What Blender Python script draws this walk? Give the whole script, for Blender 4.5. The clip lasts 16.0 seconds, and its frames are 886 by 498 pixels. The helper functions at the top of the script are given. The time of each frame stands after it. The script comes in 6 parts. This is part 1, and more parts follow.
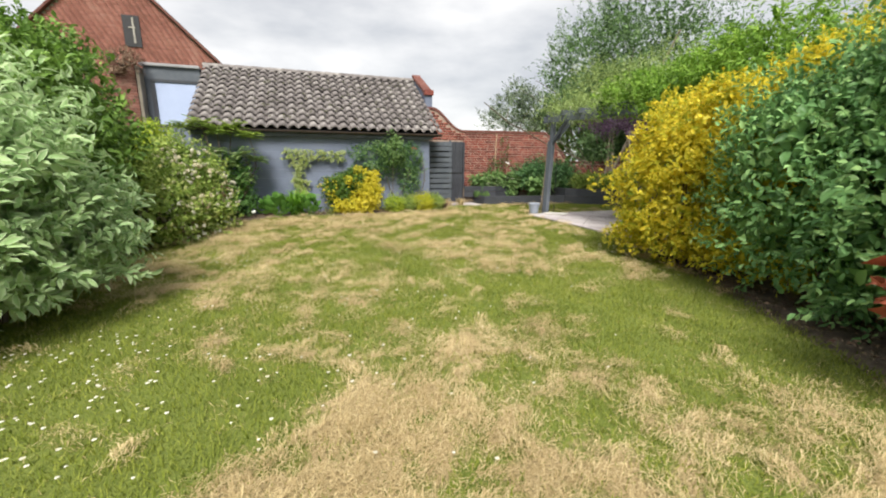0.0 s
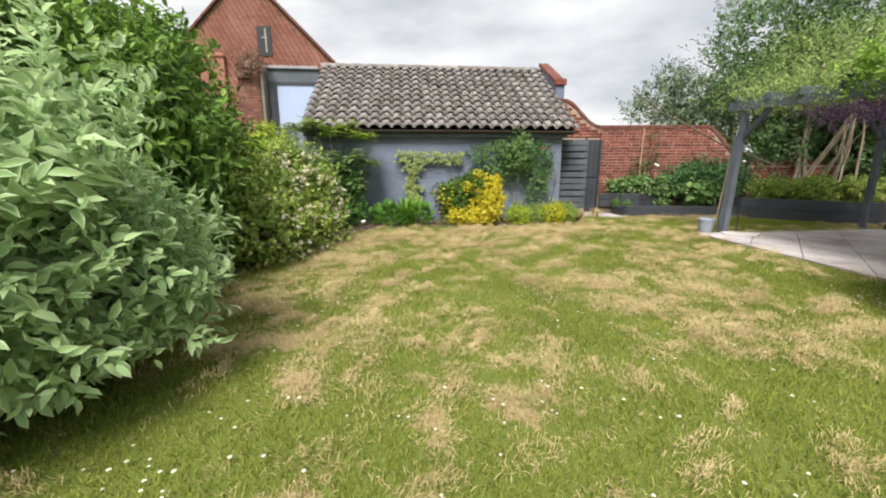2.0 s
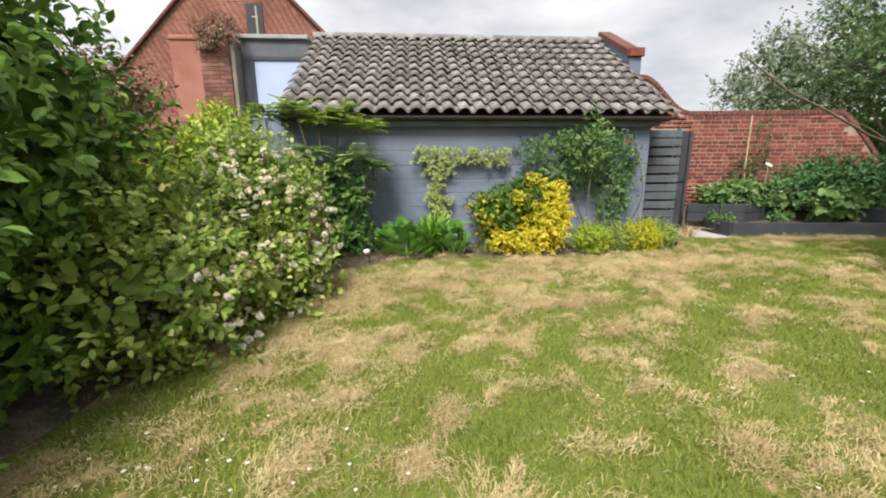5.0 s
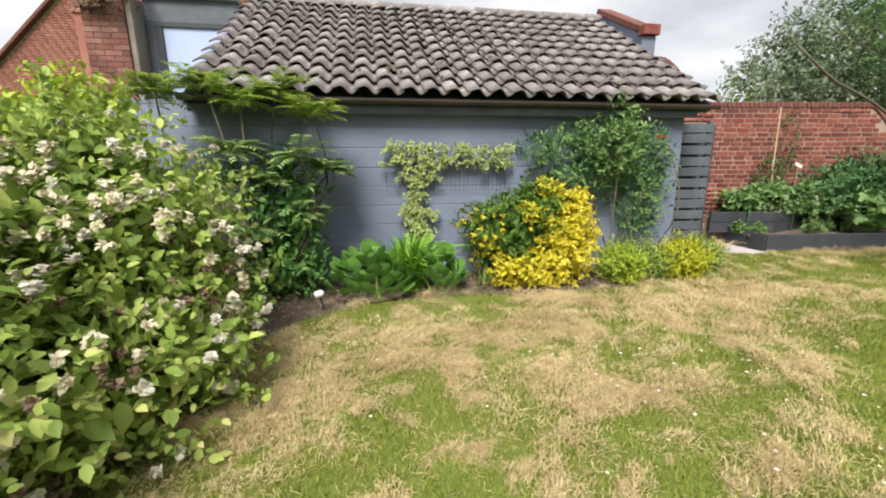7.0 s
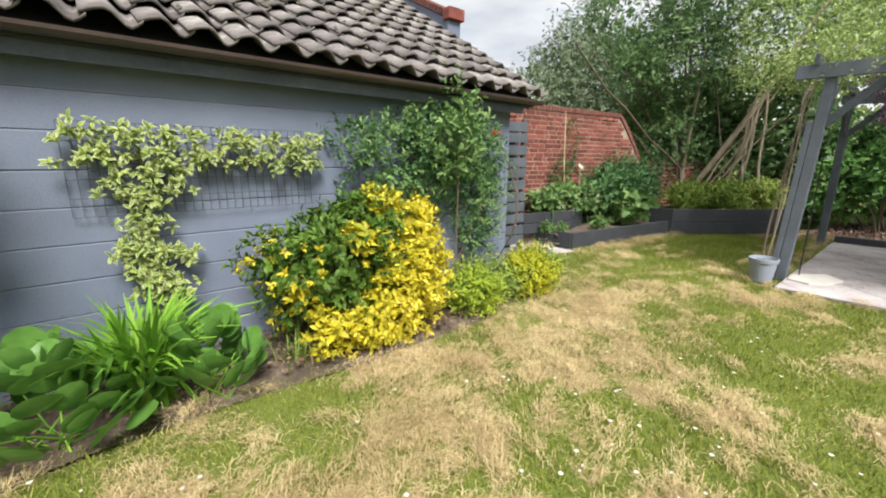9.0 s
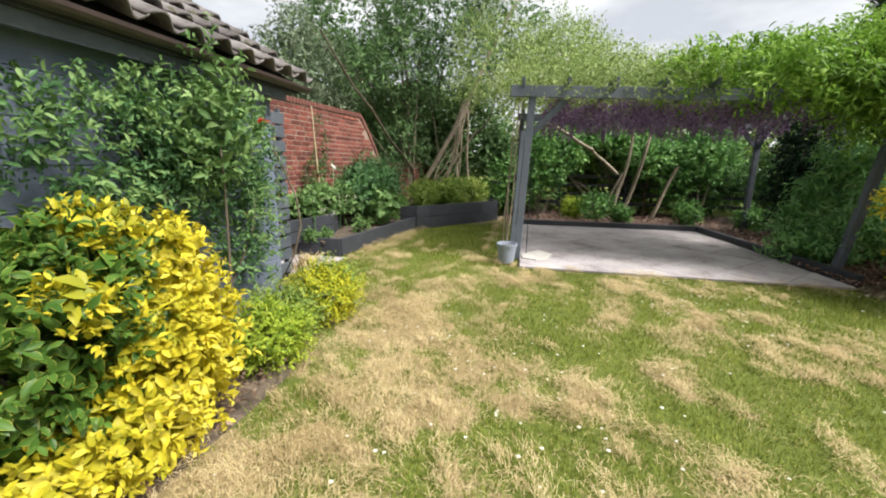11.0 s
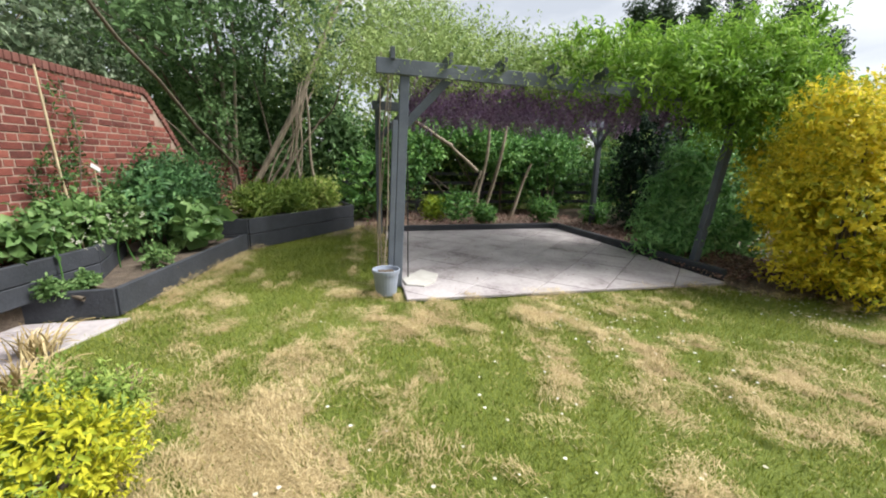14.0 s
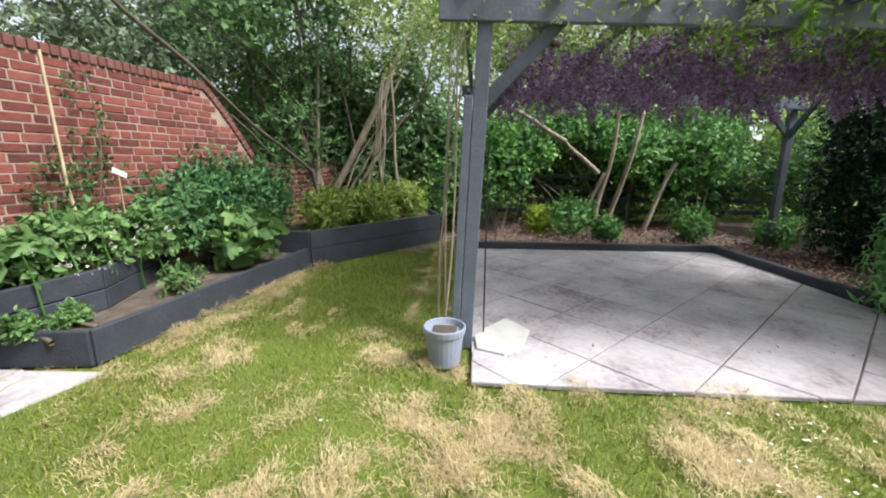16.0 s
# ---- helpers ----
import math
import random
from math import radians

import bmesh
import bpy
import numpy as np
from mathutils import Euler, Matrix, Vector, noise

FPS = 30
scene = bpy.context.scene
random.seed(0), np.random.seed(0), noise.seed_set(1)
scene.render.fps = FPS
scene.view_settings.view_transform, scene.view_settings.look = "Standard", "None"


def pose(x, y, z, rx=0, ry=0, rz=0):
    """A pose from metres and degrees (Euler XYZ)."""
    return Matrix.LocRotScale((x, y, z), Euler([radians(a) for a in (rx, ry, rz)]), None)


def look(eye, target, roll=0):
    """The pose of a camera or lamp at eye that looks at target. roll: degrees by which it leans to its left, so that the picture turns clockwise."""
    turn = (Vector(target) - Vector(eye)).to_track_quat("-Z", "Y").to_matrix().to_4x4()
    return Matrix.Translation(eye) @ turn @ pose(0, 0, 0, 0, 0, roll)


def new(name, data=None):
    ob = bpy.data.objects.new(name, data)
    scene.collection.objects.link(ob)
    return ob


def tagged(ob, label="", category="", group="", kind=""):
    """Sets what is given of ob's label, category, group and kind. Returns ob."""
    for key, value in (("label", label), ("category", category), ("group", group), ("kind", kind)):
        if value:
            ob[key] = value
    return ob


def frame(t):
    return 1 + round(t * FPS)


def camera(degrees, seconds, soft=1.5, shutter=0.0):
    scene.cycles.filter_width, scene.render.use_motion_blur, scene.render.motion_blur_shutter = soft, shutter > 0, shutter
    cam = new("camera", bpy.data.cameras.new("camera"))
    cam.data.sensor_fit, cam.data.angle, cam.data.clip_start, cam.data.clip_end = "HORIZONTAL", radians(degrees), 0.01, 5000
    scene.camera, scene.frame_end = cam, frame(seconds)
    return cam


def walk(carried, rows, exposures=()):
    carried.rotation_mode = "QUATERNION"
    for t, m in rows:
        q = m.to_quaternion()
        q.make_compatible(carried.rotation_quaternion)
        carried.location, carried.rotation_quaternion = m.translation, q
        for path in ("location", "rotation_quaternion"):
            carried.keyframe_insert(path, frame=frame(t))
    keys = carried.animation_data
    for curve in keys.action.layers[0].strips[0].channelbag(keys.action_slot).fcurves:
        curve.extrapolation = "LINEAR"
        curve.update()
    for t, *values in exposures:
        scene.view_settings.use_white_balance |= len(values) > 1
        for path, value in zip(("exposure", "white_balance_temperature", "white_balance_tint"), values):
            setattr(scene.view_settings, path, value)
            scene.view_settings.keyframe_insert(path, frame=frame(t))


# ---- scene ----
cam = camera(96.0, 16.0, soft=2.0)
METRES, EYE, TILT, LEAN, TURN = 12.28, 1.342, 0.0, 0.0, -19.8
ROWS = [
    (0.0, 0.0, 0.0, 0.0, 0.07, -12.41, -0.33),
    (0.5, -0.0109, 0.0381, 0.003, 4.68, -12.49, -0.18),
    (1.0, -0.0254, 0.0688, 0.0015, 9.75, -12.38, -0.07),
    (1.5, -0.0418, 0.0984, 0.0048, 12.61, -12.34, 0.03),
    (2.0, -0.0619, 0.1304, 0.0047, 14.13, -12.42, 0.07),
    (2.5, -0.0815, 0.1624, 0.0026, 14.45, -12.37, 0.12),
    (3.0, -0.0999, 0.1973, 0.0049, 14.7, -12.41, 0.14),
    (3.5, -0.1136, 0.2345, 0.004, 14.7, -12.49, 0.18),
    (6.0, -0.1841, 0.4074, 0.0063, 15.72, -12.48, 0.36),
    (6.5, -0.1984, 0.4367, 0.0052, 14.07, -12.45, 0.36),
    (7.0, -0.2104, 0.4747, 0.0065, 9.92, -12.58, 0.32),
    (7.5, -0.2184, 0.5094, 0.0059, 4.98, -12.56, 0.25),
    (8.0, -0.2235, 0.5427, 0.0069, -2.66, -12.56, 0.14),
    (8.5, -0.2249, 0.5777, 0.0069, -10.84, -12.64, -0.02),
    (9.0, -0.2278, 0.6059, 0.0055, -19.85, -12.61, -0.28),
    (9.5, -0.2312, 0.6335, 0.0051, -28.65, -12.54, -0.52),
    (10.0, -0.2314, 0.6541, 0.0043, -38.53, -12.42, -0.66),
    (12.5, -0.2221, 0.7184, 0.0033, -79.18, -12.16, -1.22),
    (13.0, -0.1949, 0.7339, 0.0044, -80.61, -12.42, -1.16),
    (13.5, -0.169, 0.7447, 0.0032, -81.08, -12.39, -1.05),
    (14.0, -0.1337, 0.7559, 0.0079, -81.49, -12.52, -0.95),
    (14.5, -0.0987, 0.7606, 0.0058, -81.17, -12.56, -0.83),
    (15.0, -0.0637, 0.764, 0.0084, -78.33, -12.56, -0.67),
    (15.5, -0.0302, 0.765, 0.0085, -73.43, -12.63, -0.45),
    (16.0, -0.0009, 0.7668, 0.006, -65.58, -12.44, -0.19),
]
walk(cam, [(t, pose(0, 0, EYE, TILT, LEAN, TURN) @ pose(METRES * x, METRES * y, METRES * z, 90 + pitch, roll, yaw)) for t, x, y, z, yaw, pitch, roll in ROWS],
     exposures=((0.0, 1.0, 6650, 10), (6.0, 1.05, 6650, 11), (9.0, 1.15, 6550, 10), (13.5, 1.12, 6400, 10), (14.5, 1.2, 6250, 10), (16.0, 1.3, 6050, 10)))

# ---- world, sun, exposure ----
world = bpy.data.worlds.new("world")
scene.world = world
world.use_nodes = True
wn, wl = world.node_tree.nodes, world.node_tree.links
wn.clear()
w_out = wn.new("ShaderNodeOutputWorld")
w_bg = wn.new("ShaderNodeBackground")
w_bg.inputs["Strength"].default_value = 0.088
w_sky = wn.new("ShaderNodeTexSky")
w_sky.sky_type = "NISHITA"
w_sky.sun_disc = False
w_sky.sun_elevation = radians(52.5)
w_sky.sun_rotation = radians(199)
w_co = wn.new("ShaderNodeTexCoord")
w_map = wn.new("ShaderNodeMapping")
w_map.inputs["Scale"].default_value = (1.6, 1.6, 4.5)
w_n = wn.new("ShaderNodeTexNoise")
w_n.inputs["Scale"].default_value = 1.7
w_n.inputs["Detail"].default_value = 6
w_n.inputs["Roughness"].default_value = 0.5
w_r = wn.new("ShaderNodeValToRGB")
w_r.color_ramp.elements[0].position = 0.36
w_r.color_ramp.elements[0].color = (3.7, 3.85, 4.1, 1)
w_r.color_ramp.elements[1].position = 0.62
w_r.color_ramp.elements[1].color = (6.4, 6.4, 6.4, 1)
w_mix = wn.new("ShaderNodeMixRGB")
w_mix.inputs[0].default_value = 0.9
wl.new(w_co.outputs["Generated"], w_map.inputs[0])
wl.new(w_map.outputs[0], w_n.inputs["Vector"])
wl.new(w_n.outputs[0], w_r.inputs[0])
wl.new(w_sky.outputs[0], w_mix.inputs[1])
wl.new(w_r.outputs[0], w_mix.inputs[2])
wl.new(w_mix.outputs[0], w_bg.inputs[0])
wl.new(w_bg.outputs[0], w_out.inputs[0])
sun = new("sun", bpy.data.lights.new("sun", "SUN"))
sun.data.energy = 3.3
sun.data.angle = radians(24)
sun.data.color = (1.0, 0.96, 0.9)
sun.matrix_world = look((-4.5, -13, 18), (0, 0, 0))
scene.view_settings.exposure = 1.0

rng = np.random.default_rng(7)

# ---- materials ----
def mat_base(name, rough=0.8):
    m = bpy.data.materials.new(name)
    m.use_nodes = True
    nt = m.node_tree
    b = nt.nodes["Principled BSDF"]
    b.inputs["Roughness"].default_value = rough
    return m, nt, b


def ramp(nt, stops):
    r = nt.nodes.new("ShaderNodeValToRGB")
    el = r.color_ramp.elements
    while len(el) < len(stops):
        el.new(0.5)
    for e, (p, c) in zip(el, stops):
        e.position = p
        e.color = (*c, 1)
    return r


def noise_tex(nt, scale, detail=4, rough=0.6, coord="Object", stretch=None):
    co = nt.nodes.new("ShaderNodeTexCoord")
    n = nt.nodes.new("ShaderNodeTexNoise")
    n.inputs["Scale"].default_value = scale
    n.inputs["Detail"].default_value = detail
    n.inputs["Roughness"].default_value = rough
    if stretch:
        mp = nt.nodes.new("ShaderNodeMapping")
        mp.inputs["Scale"].default_value = stretch
        nt.links.new(co.outputs[coord], mp.inputs[0])
        nt.links.new(mp.outputs[0], n.inputs["Vector"])
    else:
        nt.links.new(co.outputs[coord], n.inputs["Vector"])
    return n


def surface(name, stops, scale=4, fine=60, rough=0.85, bump=0.3, by_object=0.0, stretch=None, by_island=0.0, dist=0.01):
    """Colour from two scales of noise, with an own shade for each object or island."""
    m, nt, b = mat_base(name, rough)
    n1, n2 = noise_tex(nt, scale, 5, 0.6, stretch=stretch), noise_tex(nt, fine, 4, 0.6, stretch=stretch)
    add = nt.nodes.new("ShaderNodeMath")
    add.operation = "MULTIPLY_ADD"
    nt.links.new(n2.outputs[0], add.inputs[0])
    add.inputs[1].default_value = 0.45
    sub = nt.nodes.new("ShaderNodeMath")
    sub.operation = "SUBTRACT"
    nt.links.new(n1.outputs[0], sub.inputs[0])
    sub.inputs[1].default_value = 0.225
    nt.links.new(sub.outputs[0], add.inputs[2])
    last = add
    for amount, src in ((by_object, "object"), (by_island, "island")):
        if amount:
            if src == "object":
                info = nt.nodes.new("ShaderNodeObjectInfo")
                sock = info.outputs["Random"]
            else:
                info = nt.nodes.new("ShaderNodeNewGeometry")
                sock = info.outputs["Random Per Island"]
            a2 = nt.nodes.new("ShaderNodeMath")
            a2.operation = "MULTIPLY_ADD"
            nt.links.new(sock, a2.inputs[0])
            a2.inputs[1].default_value = amount
            s2 = nt.nodes.new("ShaderNodeMath")
            s2.operation = "SUBTRACT"
            nt.links.new(last.outputs[0], s2.inputs[0])
            s2.inputs[1].default_value = amount / 2
            nt.links.new(s2.outputs[0], a2.inputs[2])
            last = a2
    r = ramp(nt, stops)
    nt.links.new(last.outputs[0], r.inputs[0])
    nt.links.new(r.outputs[0], b.inputs["Base Color"])
    bp = nt.nodes.new("ShaderNodeBump")
    bp.inputs["Strength"].default_value = bump
    bp.inputs["Distance"].default_value = dist
    nt.links.new(n2.outputs[0], bp.inputs["Height"])
    nt.links.new(bp.outputs[0], b.inputs["Normal"])
    return m


def leaf_mat(name, stops, edge=None, rough=0.45, trans=0.3, edge_at=0.35):
    """Leaves: a shade for each leaf, some light let through; edge: the colour of a pale rim."""
    m, nt, b = mat_base(name, rough)
    b.inputs["Specular IOR Level"].default_value = 0.22
    geo = nt.nodes.new("ShaderNodeNewGeometry")
    r = ramp(nt, stops)
    nz = noise_tex(nt, 1.3, 2)
    mx = nt.nodes.new("ShaderNodeMath")
    mx.operation = "MULTIPLY_ADD"
    nt.links.new(geo.outputs["Random Per Island"], mx.inputs[0])
    mx.inputs[1].default_value = 0.7
    sb = nt.nodes.new("ShaderNodeMath")
    sb.operation = "MULTIPLY_ADD"
    sb.inputs[1].default_value = 0.9
    sb.inputs[2].default_value = -0.3
    nt.links.new(nz.outputs[0], sb.inputs[0])
    nt.links.new(sb.outputs[0], mx.inputs[2])
    nt.links.new(mx.outputs[0], r.inputs[0])
    col = r.outputs[0]
    if edge:
        at = nt.nodes.new("ShaderNodeAttribute")
        at.attribute_name = "rim"
        st = nt.nodes.new("ShaderNodeMapRange")
        st.inputs[1].default_value = edge_at
        st.inputs[2].default_value = edge_at + 0.25
        nt.links.new(at.outputs["Fac"], st.inputs[0])
        mc = nt.nodes.new("ShaderNodeMixRGB")
        nt.links.new(st.outputs[0], mc.inputs[0])
        nt.links.new(col, mc.inputs[1])
        mc.inputs[2].default_value = (*edge, 1)
        col = mc.outputs[0]
    nt.links.new(col, b.inputs["Base Color"])
    tr = nt.nodes.new("ShaderNodeBsdfTranslucent")
    nt.links.new(col, tr.inputs[0])
    ms = nt.nodes.new("ShaderNodeMixShader")
    ms.inputs[0].default_value = trans
    nt.links.new(b.outputs[0], ms.inputs[1])
    nt.links.new(tr.outputs[0], ms.inputs[2])
    nt.links.new(ms.outputs[0], nt.nodes["Material Output"].inputs[0])
    return m


M = dict(
    blockwork=surface("grey_masonry_paint", [(0.25, (0.12, 0.145, 0.205)), (0.5, (0.155, 0.185, 0.255)), (0.8, (0.195, 0.228, 0.3))], 1.2, 90, 0.75, 0.5, dist=0.006),
    # Paler than the blocks: sunlit block edges along the joints, put into the colour.
    mortar_lit=surface("grey_joint_with_edge_highlight", [(0.2, (0.2, 0.23, 0.28)), (0.8, (0.27, 0.3, 0.35))], 3, 80, 0.85, 0.3),
    timber_grey=surface("grey_stained_timber", [(0.2, (0.05, 0.06, 0.075)), (0.55, (0.085, 0.1, 0.12)), (0.85, (0.13, 0.15, 0.17))], 3, 40, 0.7, 0.5, 0.15, stretch=(1, 1, 1)),
    timber_light=surface("blue_grey_painted_timber", [(0.2, (0.085, 0.1, 0.125)), (0.55, (0.125, 0.145, 0.175)), (0.85, (0.17, 0.195, 0.225))], 3, 40, 0.7, 0.4, 0.1),
    brick_cap=surface("dark_weathered_brick", [(0.2, (0.08, 0.03, 0.025)), (0.5, (0.15, 0.055, 0.042)), (0.9, (0.22, 0.1, 0.08))], 7, 90, 0.9, 0.6, 0.3),
    timber_dark=surface("dark_grey_stained_timber", [(0.2, (0.022, 0.025, 0.032)), (0.55, (0.038, 0.042, 0.052)), (0.85, (0.06, 0.066, 0.08))], 3, 40, 0.7, 0.5, 0.15),
    gutter=surface("brown_plastic_gutter", [(0.2, (0.05, 0.035, 0.035)), (0.8, (0.09, 0.065, 0.06))], 3, 40, 0.4, 0.1),
    brick=surface("red_brick", [(0.2, (0.085, 0.025, 0.02)), (0.45, (0.18, 0.048, 0.036)), (0.65, (0.25, 0.075, 0.053)), (0.9, (0.33, 0.14, 0.1))], 7, 90, 0.9, 0.6, 0.4, by_island=0.0),
    brick_far=surface("weathered_red_brick", [(0.2, (0.17, 0.068, 0.052)), (0.45, (0.25, 0.098, 0.075)), (0.65, (0.31, 0.135, 0.105)), (0.9, (0.36, 0.2, 0.16))], 0.9, 60, 0.9, 0.4, 0.0, by_island=0.25),
    moss=surface("dark_moss", [(0.2, (0.025, 0.028, 0.015)), (0.8, (0.09, 0.09, 0.05))], 8, 60, 0.95, 0.6),
    brick_isl=surface("red_brick_joined", [(0.2, (0.11, 0.032, 0.025)), (0.45, (0.22, 0.062, 0.045)), (0.65, (0.29, 0.092, 0.065)), (0.9, (0.36, 0.17, 0.12))], 7, 90, 0.9, 0.6, 0.0, by_island=0.4),
    brick_old=surface("sooty_old_brick", [(0.2, (0.07, 0.035, 0.028)), (0.45, (0.15, 0.06, 0.045)), (0.65, (0.21, 0.09, 0.068)), (0.9, (0.27, 0.18, 0.14))], 3, 60, 0.9, 0.5, 0.0, by_island=0.4),
    mortar=surface("lime_mortar", [(0.2, (0.24, 0.165, 0.125)), (0.8, (0.42, 0.32, 0.26))], 5, 90, 0.95, 0.4),
    render=surface("beige_render", [(0.2, (0.13, 0.11, 0.09)), (0.8, (0.27, 0.24, 0.19))], 2, 60, 0.95, 0.4),
    pantile=surface("grey_brown_pantile", [(0.15, (0.05, 0.045, 0.043)), (0.4, (0.118, 0.105, 0.102)), (0.62, (0.19, 0.174, 0.168)), (0.82, (0.33, 0.315, 0.29))], 4, 24, 0.9, 0.6, 0.25),
    stone=surface("weathered_stone", [(0.2, (0.2, 0.19, 0.17)), (0.8, (0.42, 0.4, 0.36))], 4, 60, 0.9, 0.4),
    lead=surface("grey_lead", [(0.2, (0.2, 0.2, 0.21)), (0.8, (0.38, 0.38, 0.4))], 3, 50, 0.55, 0.2),
    slab=surface("pinkish_grey_paving", [(0.3, (0.2, 0.175, 0.18)), (0.42, (0.34, 0.305, 0.31)), (0.58, (0.43, 0.395, 0.4)), (0.8, (0.53, 0.49, 0.5))], 1.6, 22, 0.85, 0.3, 0.1),
    joint=surface("dark_paving_joint", [(0.2, (0.09, 0.08, 0.07)), (0.8, (0.22, 0.19, 0.17))], 8, 60, 0.95, 0.3),
    white_slab=surface("pale_stone", [(0.2, (0.42, 0.4, 0.37)), (0.8, (0.6, 0.58, 0.55))], 6, 60, 0.8, 0.3),
    soil=surface("brown_soil", [(0.2, (0.06, 0.045, 0.033)), (0.5, (0.13, 0.098, 0.072)), (0.8, (0.25, 0.2, 0.15))], 6, 50, 0.95, 1.0, dist=0.03),
    bark=surface("grey_brown_bark", [(0.2, (0.15, 0.12, 0.085)), (0.5, (0.28, 0.23, 0.17)), (0.8, (0.44, 0.38, 0.29))], 8, 60, 0.9, 0.8, stretch=(1, 1, 0.3)),
    twig=surface("brown_twig", [(0.2, (0.065, 0.05, 0.036)), (0.8, (0.18, 0.145, 0.105))], 8, 60, 0.9, 0.4),
    cane=surface("bamboo_cane", [(0.2, (0.35, 0.27, 0.15)), (0.8, (0.55, 0.46, 0.3))], 8, 60, 0.6, 0.2),
    pot=surface("grey_blue_plastic", [(0.2, (0.22, 0.25, 0.31)), (0.8, (0.32, 0.36, 0.43))], 4, 40, 0.5, 0.1),
    black=surface("black_metal", [(0.2, (0.012, 0.012, 0.014)), (0.8, (0.03, 0.03, 0.035))], 4, 40, 0.45, 0.1),
    white_paint=surface("white_paint", [(0.2, (0.6, 0.6, 0.58)), (0.8, (0.8, 0.8, 0.78))], 4, 40, 0.6, 0.1),
    steel=surface("frosted_pale_panel", [(0.2, (0.35, 0.42, 0.6)), (0.8, (0.42, 0.5, 0.68))], 1, 10, 0.35, 0.02),
    chips=surface("red_brown_wood_chips", [(0.2, (0.09, 0.045, 0.035)), (0.5, (0.2, 0.11, 0.085)), (0.8, (0.4, 0.27, 0.22))], 6, 50, 0.95, 0.5, by_island=0.8),
)
